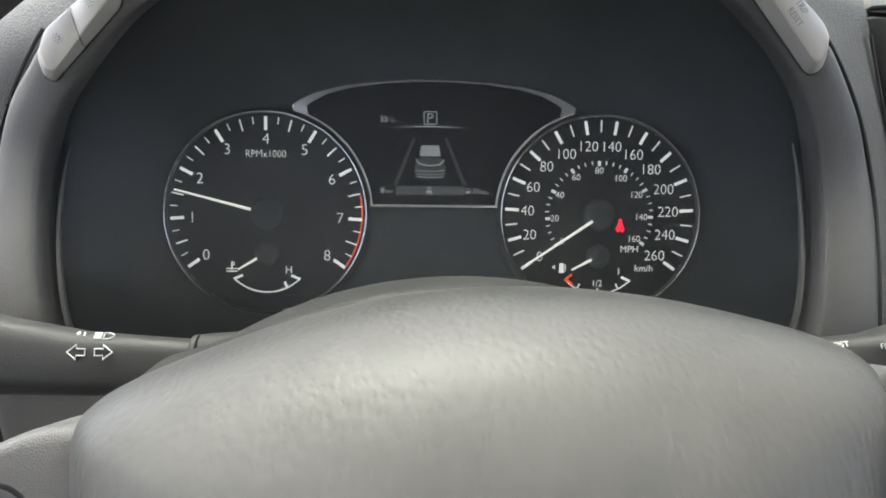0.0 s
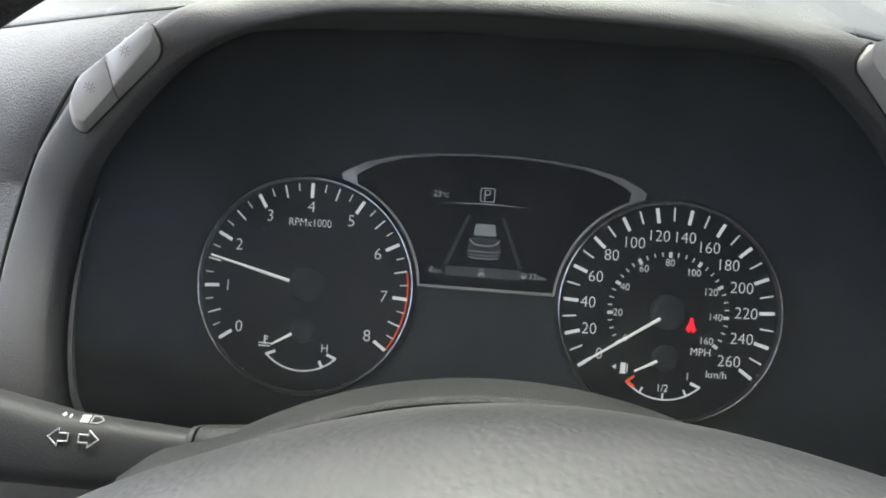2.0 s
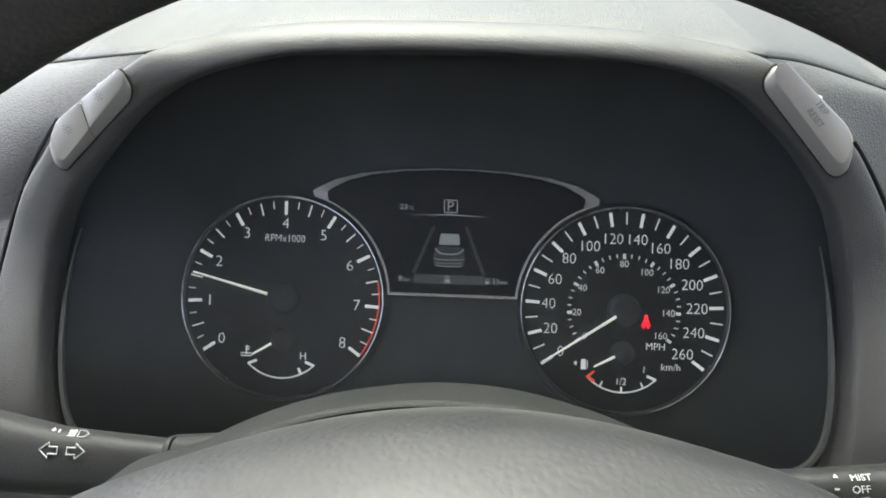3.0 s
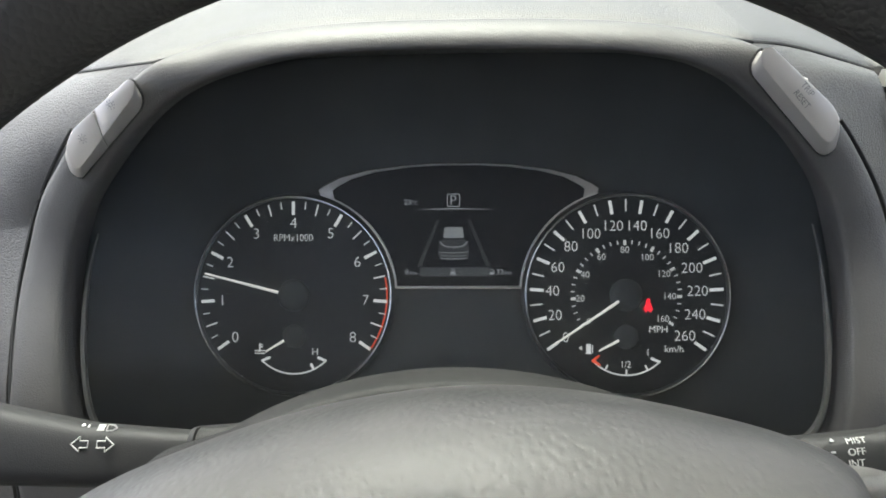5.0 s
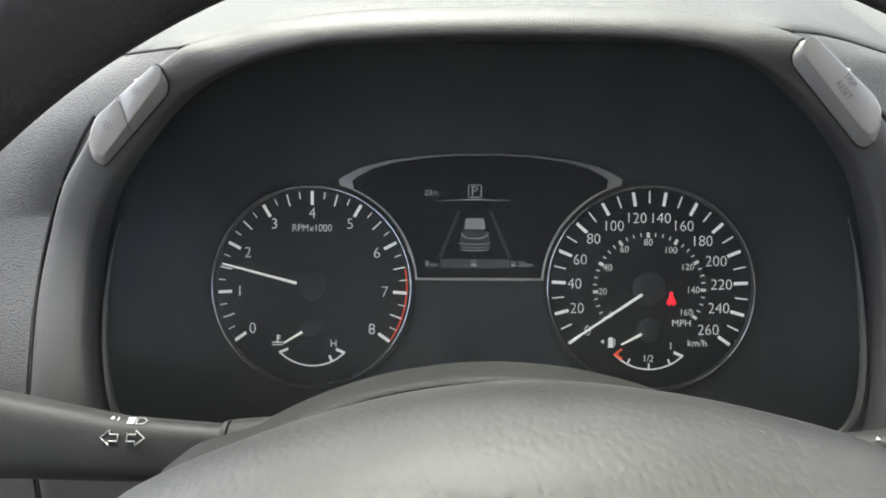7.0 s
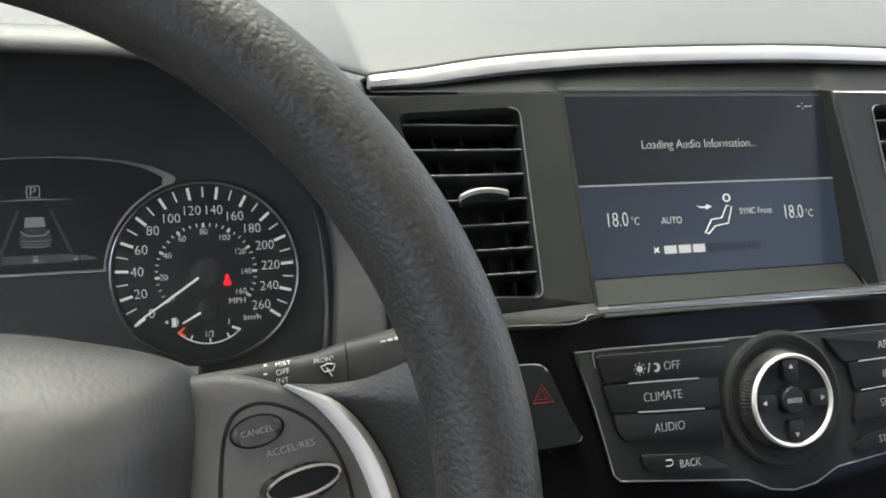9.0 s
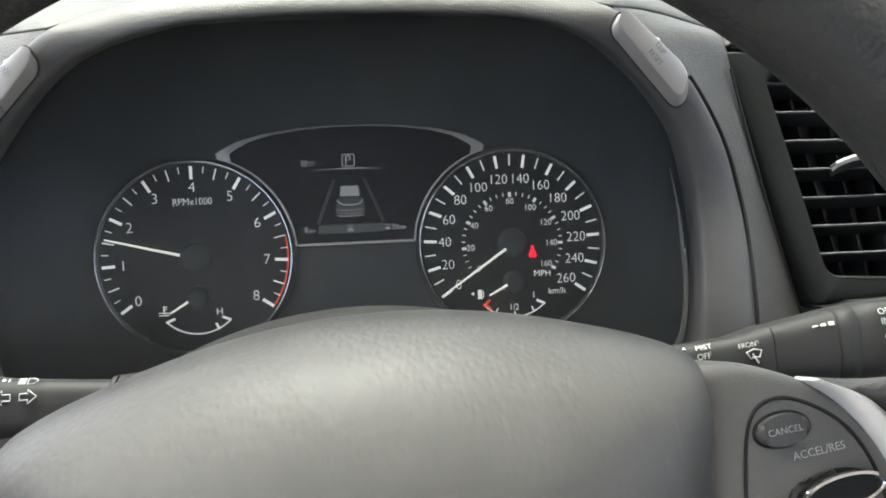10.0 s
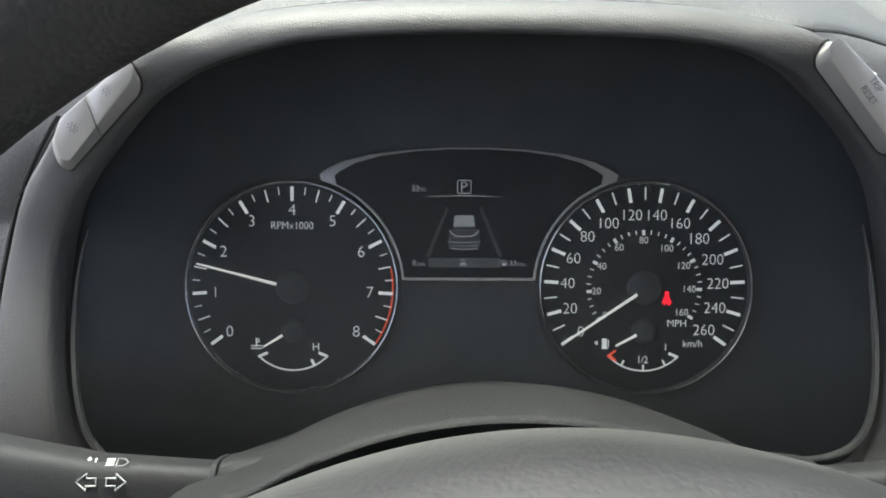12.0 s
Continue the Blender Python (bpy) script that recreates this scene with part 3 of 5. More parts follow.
small_gauge(tacho, -0.0245)
needle(tacho, -121, 0.006, 0.0185, 0.0016, 0.0010, 0.0045, 0, -0.0235, "temperature_needle")
for a, r, l in ((135, 0.0276, 0.0058), (225, 0.0276, 0.0058), (154, 0.0276, 0.0042)):
    x, y = spot(0, a, r, -0.0196)
    part("tick", bar_mesh(l, 0.0015, "tick", WHITE), None, tacho, m=pose(x, y, 0.0003, 0, 0, -a + (22 if a == 135 else -22 if a == 225 else 0)))
write("H", 0.006, 0.0128, -0.0335, 0.0003, WHITE, tacho, name="lettering")
bm = box(-0.0004, 0.0004, -0.002, 0.003, 0, 0.0002)
box(0.0004, 0.0018, 0.0020, 0.0026, 0, 0.0002, bm=bm)
box(0.0004, 0.0018, 0.0007, 0.0013, 0, 0.0002, bm=bm)
box(-0.0032, 0.0032, -0.0016, -0.0010, 0, 0.0002, bm=bm)
box(-0.0032, 0.0032, -0.0031, -0.0025, 0, 0.0002, bm=bm)
part("temperature_symbol", bm, WHITE, tacho, m=pose(-0.0205, -0.0317, 0.0003))

speedo = dial_base("speedometer", D, "black speedometer dial with white km/h and MPH scales")
for k in range(27):
    tick(MAJOR if k % 2 == 0 else MINOR, speedo, (k * 10 - 130) / 20 * 19.23, R)
for k in range(14):
    x, y = spot(0, (k * 20 - 130) / 20 * 19.23, R * (0.765 if k < 5 else 0.735))
    write(str(k * 20), 0.0088, x, y, 0.0003, WHITE, speedo, name="numeral", wide=0.95)
for k in range(33):
    tick(MPHBIG if k % 4 == 0 else MPHSMALL, speedo, (k * 5 * 1.609 - 130) / 20 * 19.23, R * 0.575)
for k in range(9):
    x, y = spot(0, (k * 20 * 1.609 - 130) / 20 * 19.23, R * (0.475 if k < 5 else 0.455))
    write(str(k * 20), 0.0055, x, y, 0.0003, DIM, speedo, name="numeral", wide=0.95)
write("MPH", 0.0056, 0.0185, -0.0199, 0.0003, WHITE, speedo)
write("km/h", 0.0056, 0.0275, -0.0313, 0.0003, WHITE, speedo)
part("needle_hub", revolve([(0.0, 0.0024), (0.005, 0.0023), (0.0080, 0.0019), (0.0092, 0.0011), (0.0095, 0.0)], 48), MASK, speedo, "round black needle cap", smooth=89)
needle(speedo, -124, 0.006, 0.0525, 0.0017, 0.0010, 0.0055)
small_gauge(speedo, -0.0245)
needle(speedo, -118, 0.0055, 0.0185, 0.0016, 0.0010, 0.0045, 0, -0.0235, "fuel_needle")
for a in (153, 180, 207):
    x, y = spot(0, a, 0.0272, -0.0196)
    part("tick", bar_mesh(0.0034, 0.0010, "tick", WHITE), None, speedo, m=pose(x, y, 0.0003, 0, 0, -a))
part("tick", bar_mesh(0.0058, 0.0015, "tick", WHITE), None, speedo, m=pose(*spot(0, 135, 0.0276, -0.0196), 0.0003, 0, 0, -135 + 22))
bm = flat([([(-0.0205, -0.0385), (-0.0155, -0.0418), (-0.0148, -0.0405), (-0.018, -0.0382)], 0.0004), ([(-0.0205, -0.0385), (-0.018, -0.0382), (-0.0150, -0.0355), (-0.0160, -0.0348)], 0.0004)])
part("empty_mark", bm, REDLINE, speedo, "red empty chevron")
write("1", 0.0056, 0.0125, -0.0333, 0.0003, WHITE, speedo, name="numeral")
write("1/2", 0.0056, 0.0, -0.0405, 0.0003, WHITE, speedo, name="numeral", wide=0.9)
bm = box(-0.0017, 0.0010, -0.0028, 0.0024, 0, 0.0002)
box(-0.0021, 0.0014, -0.0034, -0.0028, 0, 0.0002, bm=bm)
box(0.0016, 0.0021, -0.0026, 0.0018, 0, 0.0002, bm=bm)
prism([(-0.0062, 0), (-0.0042, 0.0013), (-0.0042, -0.0013)], 0, 0.0002, bm=bm)
part("fuel_symbol", bm, WHITE, speedo, m=pose(-0.0215, -0.0310, 0.0003))
# seat belt lamp
bm = prism(ellipse(0, 0.0032, 0.0011, 0.0011, 14), 0, 0.0002)
prism([(-0.0009, 0.0021), (0.0004, 0.0021), (-0.0014, -0.0014), (-0.0023, -0.0014)], 0, 0.0002, bm=bm)
prism([(0.0008, 0.0020), (0.0011, 0.0018), (0.0023, -0.0014), (-0.0009, -0.0014)], 0, 0.0002, bm=bm)
box(-0.0029, 0.0029, -0.0022, -0.0016, 0, 0.0002, bm=bm)
prism([(-0.0016, -0.0024), (-0.0004, -0.0024), (-0.0010, -0.0036), (-0.0018, -0.0036)], 0, 0.0002, bm=bm)
prism([(0.0016, -0.0024), (0.0004, -0.0024), (0.0010, -0.0036), (0.0018, -0.0036)], 0, 0.0002, bm=bm)
part("seat_belt_lamp", bm, REDLAMP, speedo, "glowing red seat belt warning", m=pose(0.0127, -0.0063, 0.0003))

# pale dust caught along the dials' lower edges
rng = random.Random(4)
for dial, spans in ((tacho, ((150, 172), (196, 232))), (speedo, ((-6, 34), (118, 186)))):
    bm = bmesh.new()
    for a0, a1 in spans:
        for k in range(9):
            x, y = spot(0, rng.uniform(a0, a1), R * rng.uniform(1.026, 1.036))
            w = rng.uniform(0.00012, 0.00032)
            box(x - w * 1.6, x + w * 1.6, y - w, y + w, 0.0003, 0.0006, bm=bm)
    tagged(part("dust", bm, PRINT, dial), "specks of pale dust", "", "", "stuff")

# display between the dials
def lcd_outline(arc, top, tipx, tip0, tip1, base):
    right = []
    a0 = math.degrees(math.atan2(tipx - D, tip0))
    a1 = -90 + math.degrees(math.asin(min(1, base / arc)))
    for i in range(15):
        a = a0 + (a1 - a0) * i / 14
        right.append(spot(D, a, arc))
    up = [(tipx + 0.0008, tip1), (tipx * 0.97, tip1 + (top - tip1) * 0.16), (tipx * 0.85, tip1 + (top - tip1) * 0.48), (tipx * 0.66, tip1 + (top - tip1) * 0.74), (tipx * 0.4, tip1 + (top - tip1) * 0.92), (tipx * 0.15, top - 0.0001)]
    side = up[::-1] + right
    return side + [(-x, y) for x, y in side[::-1]]


out_l = lcd_outline(0.0612, 0.0778, 0.0815, 0.0588, 0.0625, 0.0042)
in_l = lcd_outline(0.0624, 0.0768, 0.0735, 0.0572, 0.0622, 0.0055)
lcd = part("lcd_display", prism(out_l, -0.003, 0.0008), LCD, cluster, "dark display showing a car between lane lines")
bm = bmesh.new()
o0 = [bm.verts.new((x, y, -0.003)) for x, y in out_l]
o1 = [bm.verts.new((x, y, 0.0026)) for x, y in out_l]
i1 = [bm.verts.new((x, y, 0.0030)) for x, y in in_l]
i0 = [bm.verts.new((x, y, 0.0008)) for x, y in in_l]
for A, B in ((o0, o1), (o1, i1), (i1, i0)):
    for i in range(len(A)):
        j = (i + 1) % len(A)
        bm.faces.new((A[i], A[j], B[j], B[i]))
part("display_bezel", bm, BEZEL, lcd, "slim satin metal bezel", smooth=50)
part("bezel_edge", tube([(x, y, 0.0027) for x, y in out_l], 0.00045, 6, True), RINGS, lcd, "thin bright bezel edge")
LZ = 0.0011
write("23", 0.0047, -0.0297, 0.0551, LZ, GLOW, lcd)
write("\u00b0C", 0.0034, -0.0252, 0.0546, LZ, GLOW, lcd)
write("P", 0.0085, -0.0025, 0.0560, LZ, GLOW, lcd)
part("gear_frame", tube([(x - 0.0025, y + 0.056, LZ) for x, y in rounded([(-0.0037, -0.0036), (0.0037, -0.0036), (0.0037, 0.0036), (-0.0037, 0.0036)], 0.001)], 0.0002, 4, True), GLOW, lcd)
part("rule", prism([(-0.0285, 0.0503), (-0.0025, 0.0514), (0.0235, 0.0503), (-0.0025, 0.0509)], LZ, LZ + 0.0001), GLOW, lcd)
part("lane_line", prism([(-0.0125, 0.0445), (-0.0108, 0.0445), (-0.0215, 0.0172), (-0.0240, 0.0172)], LZ, LZ + 0.0001), GLOWFAINT, lcd)
part("lane_line", prism([(0.0075, 0.0445), (0.0058, 0.0445), (0.0165, 0.0172), (0.0190, 0.0172)], LZ, LZ + 0.0001), GLOWFAINT, lcd)
part("car_roof", prism(rounded([(-0.0078, 0.0402), (0.0028, 0.0402), (0.0036, 0.0338), (-0.0086, 0.0338)], 0.0008), LZ, LZ + 0.0001), GLOWMID, lcd, "pale rear window of the drawn car")
part("car_body", prism(rounded([(-0.0098, 0.0330), (0.0048, 0.0330), (0.0068, 0.0262), (0.0060, 0.0218), (-0.0110, 0.0218), (-0.0118, 0.0262)], 0.0018), LZ, LZ + 0.0001), GLOWFAINT, lcd)
for x0, x1, y0, dip, w in ((-0.0108, 0.0058, 0.0318, 0.0030, 0.00042), (-0.0112, 0.0062, 0.0258, 0.0006, 0.00026), (-0.0100, 0.0050, 0.0238, 0.0006, 0.0002), (-0.0104, 0.0054, 0.0220, 0.0005, 0.00034)):
    mid = (x0 + x1) / 2
    part("car_light_bar", tube(curve([(x0, y0, LZ + 0.0002), (mid - (mid - x0) * 0.55, y0 - dip, LZ + 0.0002), (mid + (x1 - mid) * 0.55, y0 - dip, LZ + 0.0002), (x1, y0, LZ + 0.0002)], 16), w, 5), GLOWMID, lcd)
part("status_bar", box(-0.0225, 0.0180, 0.0112, 0.0165, LZ, LZ + 0.0001), GLOWDIM, lcd)
bm = prism([(-0.0016, -0.0020), (-0.0016, -0.0008), (-0.0010, 0.0002), (0.0010, 0.0002), (0.0016, -0.0008), (0.0016, -0.0020), (0.0009, -0.0020), (0.0009, -0.0012), (-0.0009, -0.0012), (-0.0009, -0.0020)], 0, 0.0001)
for w, y in ((0.0009, 0.0008), (0.0015, 0.0016)):
    prism([(-w, y), (0, y + 0.0005), (w, y), (w, y + 0.0003), (0, y + 0.0008), (-w, y + 0.0003)], 0, 0.0001, bm=bm)
part("status_symbol", bm, GLOW, lcd, m=pose(-0.0030, 0.0138, LZ + 0.0002))
write("8", 0.0047, -0.0302, 0.0138, LZ, GLOW, lcd)
write("km", 0.0034, -0.0263, 0.0133, LZ, GLOW, lcd)
write("33", 0.0045, 0.0246, 0.0138, LZ + 0.0003, GLOW, lcd)
write("km", 0.0034, 0.0294, 0.0133, LZ, GLOW, lcd)
bm = box(-0.0013, 0.0007, -0.0016, -0.0002, 0, 0.0001)
for x0, x1, y0, y1 in ((-0.0013, -0.0010, -0.0002, 0.0016), (0.0004, 0.0007, -0.0002, 0.0016), (-0.0010, 0.0004, 0.0013, 0.0016), (0.0012, 0.0015, -0.0012, 0.0010), (0.0007, 0.0012, -0.0012, -0.0009)):
    box(x0, x1, y0, y1, 0, 0.0001, bm=bm)
part("range_symbol", bm, GLOW, lcd, m=pose(0.0200, 0.0138, LZ + 0.0003))


# ---- buttons on the hood ----
SEAT = slope(0, -0.12, 1.24, -0.12)
K = math.hypot(1, 0.12)


def on_band(x, z):
    """From across and height to the band's own plane."""
    return x, (z - 1.24) * K + 0.0004


def on_face(x, z):
    return x, (z - 1.24) * K + 0.00125


# outlines from the inner top corner round by the crest and the outer edge to the foot
TRIP_BASE = [on_band(*p) for p in ((0.1199, 1.2312), (0.1193, 1.2350), (0.1224, 1.2413), (0.1530, 1.2180), (0.1570, 1.2091), (0.1561, 1.2010), (0.1528, 1.1983), (0.1492, 1.2))]
TRIP_FACE = [on_face(*p) for p in ((0.1210, 1.2353), (0.1202, 1.2403), (0.1238, 1.2418), (0.1496, 1.2197), (0.1534, 1.2142), (0.1530, 1.2078), (0.1509, 1.2047), (0.1477, 1.2068))]
DIM_BASE = [on_band(-x, z) for x, z in ((0.1252, 1.2211), (0.1240, 1.2256), (0.1275, 1.2335), (0.1560, 1.2110), (0.1612, 1.2018), (0.1598, 1.1940), (0.1562, 1.1914), (0.1515, 1.1960))]
DIM_FACE = [on_face(-x, z) for x, z in ((0.1247, 1.2268), (0.1230, 1.2320), (0.1256, 1.2334), (0.1525, 1.2132), (0.1566, 1.2060), (0.1555, 1.1980), (0.1524, 1.1972), (0.1497, 1.2))]


def mix(a, b, q):
    return a[0] + (b[0] - a[0]) * q, a[1] + (b[1] - a[1]) * q


def upper(o, q):
    return [o[0], o[1], o[2], mix(o[2], o[3], q), mix(o[0], o[7], q)]


def lower(o, q):
    return [mix(o[0], o[7], q), mix(o[2], o[3], q)] + o[3:]


def hood_button(name, base, face, label, sharp=()):
    """A raised block with a skirt that slopes in to its narrower face."""
    lo, hi = rounded(base, 0.0036, 6, sharp), rounded(face, 0.0026, 6, sharp)
    rings = []
    for q, z in ((0.0, -0.001), (0.0, 0.0036), (0.08, 0.0052), (0.86, 0.0097), (0.96, 0.01035), (1.0, 0.0104)):
        rings.append([(a[0] + (c[0] - a[0]) * q, a[1] + (c[1] - a[1]) * q, z) for a, c in zip(lo, hi)])
    inset = fit_to(hi, 0.93)
    rings.append([(x, y, 0.0106) for x, y in inset])
    return part(name, loft(rings, closed=True, caps=True), SILVER, hood, label, m=SEAT, smooth=38)


def fit_to(pts, k):
    cx, cy = sum(p[0] for p in pts) / len(pts), sum(p[1] for p in pts) / len(pts)
    return [(cx + (x - cx) * k, cy + (y - cy) * k) for x, y in pts]


up_b = hood_button("dimmer_button", upper(DIM_BASE, 0.612), upper(DIM_FACE, 0.612), "silver rocker for brighter dials", (3, 4))
low_b = hood_button("dimmer_button", lower(DIM_BASE, 0.628), lower(DIM_FACE, 0.628), "silver rocker for dimmer dials", (0, 1))
trip_b = hood_button("trip_reset_button", TRIP_BASE, TRIP_FACE, "long silver trip reset button")
FACE_UP = 0.0108
for word, x, z in (("TRIP", 0.1394, 1.2257), ("RESET", 0.1378, 1.2218)):
    px, py = on_face(x, z)
    write(word, 0.0033, px, py, FACE_UP, GREYPRINT, trip_b, turn=-47)
for x, z in ((0.1391, 1.2290), (-0.1346, 1.2268), (-0.1453, 1.2182)):
    px, py = on_face(x, z)
    part("pin", revolve([(0.0, 0.0012), (0.0003, 0.0010), (0.0005, 0.0005), (0.0005, -0.006)], 12), SILVER, hood, "tiny bright locating pin", m=SEAT @ pose(px, py, 0.0086))
for ob, x, z in ((up_b, -0.1344, 1.2233), (low_b, -0.1487, 1.2096)):
    px, py = on_face(x, z)
    bm = annulus(0.0007, 0.0009, 0, 0.0001, n=18)
    for k in range(8):
        a = k * 45
        ox, oy = spot(0, a, 0.0017)
        q = box(-0.00012, 0.00012, -0.00035, 0.00035, 0, 0.0001)
        bmesh.ops.transform(q, matrix=pose(ox, oy, 0, 0, 0, -a), verts=q.verts)
        tmp = bpy.data.meshes.new("ray")
        q.to_mesh(tmp)
        q.free()
        bm.from_mesh(tmp)
        bpy.data.meshes.remove(tmp)
    part("brightness_symbol", bm, GREYPRINT, ob, m=pose(px, py, FACE_UP))
for base in (DIM_BASE, TRIP_BASE):
    # the shadow gap shows round the crest end, the inner side and the foot
    loop = rounded(fit_to(base, 1.02), 0.0036, 6)
    open_run = loop[5 * 7 + 2:] + loop[:2 * 7 + 5]
    part("button_seam", tube([(x, y, 0.0032) for x, y in open_run], 0.0005, 6), SEAM, hood, m=SEAT)

# ---- steering column ----
shroud = thing("steering_column", "grey plastic steering column shroud", "steering column", WHEEL)
rise = lambda a: 0.0671 - 3.0322 * a * a - 49.33 * a ** 4
prof = []
for k in range(61):
    x = -0.118 + 0.236 * k / 60
    a = abs(x)
    shoulder = 0.0445 - (a - 0.085) * 0.3 if a < 0.1 else 0.040 - (a - 0.1) * 0.8
    h = rise(a) if a < 0.07 else max(rise(a), shoulder) if a < 0.112 else 0.0304 - (a - 0.112) * 5
    prof.append((x - 0.002, h, 0))
rings = []
for c, s in ((-0.093, 0.82), (-0.0875, 0.88), (-0.0855, 0.905), (-0.0858, 0.922), (-0.089, 0.938), (-0.097, 0.962), (-0.106, 0.986), (-0.117, 1.003), (-0.16, 1.006), (-0.27, 0.925)):
    rings.append([(x * s, y * s, c) for x, y, _ in prof])
part("upper_shroud", loft(rings), SHROUD, shroud, smooth=60)
part("collar_ring", loft([[(x * 0.78, y * 0.78, -0.1) for x, y, _ in prof], [(x * 0.76, y * 0.76, -0.06) for x, y, _ in prof], [(x * 0.6, y * 0.6, -0.05) for x, y, _ in prof]]), SHROUD, shroud, "dark rear cover of the wheel hub", smooth=60)


def section(a, b, c, hh, hd, n=24):
    pts = []
    for i in range(n):
        t = 2 * math.pi * i / n
        ct, st = math.cos(t), math.sin(t)
        pts.append((a, b + hh * math.copysign(abs(st) ** 0.6, st), c + hd * math.copysign(abs(ct) ** 0.42, ct)))
    return pts


left = thing("turn_signal_stalk", "black turn signal stalk with white arrow symbols", "stalk", WHEEL)
part("lever", loft([section(-0.0935, 0.0355, -0.118, 0.0095, 0.010), section(-0.13, 0.037, -0.116, 0.0105, 0.011), section(-0.165, 0.0405, -0.115, 0.0135, 0.012), section(-0.21, 0.045, -0.114, 0.016, 0.013), section(-0.255, 0.049, -0.112, 0.0165, 0.013), section(-0.262, 0.0495, -0.112, 0.013, 0.010)], closed=True, caps=True), STALK, left, smooth=60)
part("collar", loft([section(-0.0912, 0.0355, -0.119, 0.0104, 0.0108), section(-0.0916, 0.0355, -0.119, 0.0112, 0.0116), section(-0.0930, 0.0355, -0.119, 0.0112, 0.0116), section(-0.0936, 0.0355, -0.119, 0.0106, 0.0110)], closed=True, caps=True), STALK, left, "dark collar at the root", smooth=50)
for sx in (-1, 1):
    part("stalk_sleeve", loft([section(sx * 0.066, 0.0350, -0.121, 0.0135, 0.0130), section(sx * 0.084, 0.0352, -0.120, 0.0122, 0.0122), section(sx * 0.0905, 0.0355, -0.119, 0.0114, 0.0118), section(sx * 0.0911, 0.0355, -0.119, 0.0106, 0.0110)], closed=True, caps=True), SHROUD, shroud, "grey sleeve round the stalk root", smooth=50)
LEFT_RUN = ((-0.096, 0.0355, -0.118, 0.0095, 0.010), (-0.13, 0.037, -0.116, 0.0105, 0.011), (-0.165, 0.0405, -0.115, 0.0135, 0.012))
RIGHT_RUN = ((0.088, 0.0345, -0.118, 0.0085, 0.010), (0.115, 0.0362, -0.116, 0.0092, 0.0105), (0.1375, 0.0380, -0.114, 0.0100, 0.0109), (0.1498, 0.0402, -0.113, 0.0116, 0.0118))
KNOB_RUN = ((0.1503, 0.0402, -0.113, 0.0112, 0.0116), (0.1738, 0.0423, -0.112, 0.0136, 0.0134), (0.1785, 0.0427, -0.112, 0.0141, 0.0139), (0.19, 0.0438, -0.111, 0.0148, 0.0144), (0.1995, 0.0447, -0.1105, 0.0148, 0.0143))


def stalk_skin(run, a, b):
    """Height of the stalk's surface over its axis plane."""
    for p, q in zip(run, run[1:]):
        if min(p[0], q[0]) <= a <= max(p[0], q[0]):
            k = (a - p[0]) / (q[0] - p[0])
            _, b0, c, hh, hd = (u + (v - u) * k for u, v in zip(p, q))
            st = min(0.98, abs((b - b0) / hh)) ** (1 / 0.6)
            return c + hd * math.sqrt(1 - st * st) ** 0.42
    return -0.105


def on_stalk(run, a, b, turn=0.0):
    """A print lying on the stalk there."""
    e = 0.0012
    tilt = math.degrees(math.atan2(stalk_skin(run, a, b + e) - stalk_skin(run, a, b - e), 2 * e))
    return pose(a, b, stalk_skin(run, a, b) + 0.0005, tilt * 0.85, 0, turn)


def print_on(run, body, size, a, b, turn, parent):
    part("lettering", lettering(body, size, "lettering", PRINT), PRINT, parent, m=on_stalk(run, a, b, turn))


def arrow_outline(d):
    pts = [(0.0002, 0.0011), (0.0030, 0.0011), (0.0030, 0.0024), (0.0060, 0.0), (0.0030, -0.0024), (0.0030, -0.0011), (0.0002, -0.0011)]
    return [(d * x, y) for x, y in pts]


for d, ax in ((-1, -0.1258), (1, -0.1232)):
    part("arrow_symbol", tube([(x, y, 0) for x, y in arrow_outline(d)], 0.00028, 4, True), PRINT, left, m=on_stalk(LEFT_RUN, ax, 0.0412))
bm = box(-0.0004, 0.0021, 0.0009, 0.0013, 0, 0.0002)
for k in range(3):
    box(-0.0004, 0.0021, -0.0013 + k * 0.0008, -0.0009 + k * 0.0008, 0, 0.0002, bm=bm)
for x in (-0.0060, -0.0040):
    box(x, x + 0.0005, -0.0015, 0.0013, 0, 0.0002, bm=bm)
prism([(-0.0066, 0.0008), (-0.0049, 0.0008), (-0.00575, 0.0019)], 0, 0.0002, bm=bm)
prism([(-0.0046, -0.0009), (-0.0029, -0.0009), (-0.00375, -0.0020)], 0, 0.0002, bm=bm)
part("lamp_symbol", bm, PRINT, left, m=on_stalk(LEFT_RUN, -0.1240, 0.0465))
part("lamp_outline_symbol", tube([(x, y, 0) for x, y in ((0.0028, 0.0014), (0.0050, 0.0012), (0.0062, 0.0), (0.0050, -0.0012), (0.0028, -0.0014))], 0.00025, 4, True), PRINT, left, m=on_stalk(LEFT_RUN, -0.1240, 0.0465))

right = thing("wiper_stalk", "black wiper stalk with white lettering", "stalk", WHEEL)
part("lever", loft([section(0.088, 0.0345, -0.118, 0.0085, 0.010), section(0.115, 0.0362, -0.116, 0.0092, 0.0105), section(0.1375, 0.0380, -0.114, 0.0100, 0.0109), section(0.1498, 0.0402, -0.113, 0.0116, 0.0118)], closed=True, caps=True), STALK, right, smooth=60)
part("knob", loft([section(0.1503, 0.0402, -0.113, 0.0112, 0.0116), section(0.162, 0.0413, -0.113, 0.0124, 0.0125), section(0.1738, 0.0423, -0.112, 0.0136, 0.0134)], closed=True, caps=True), STALK, right, "ribbed inner twist ring", smooth=60)
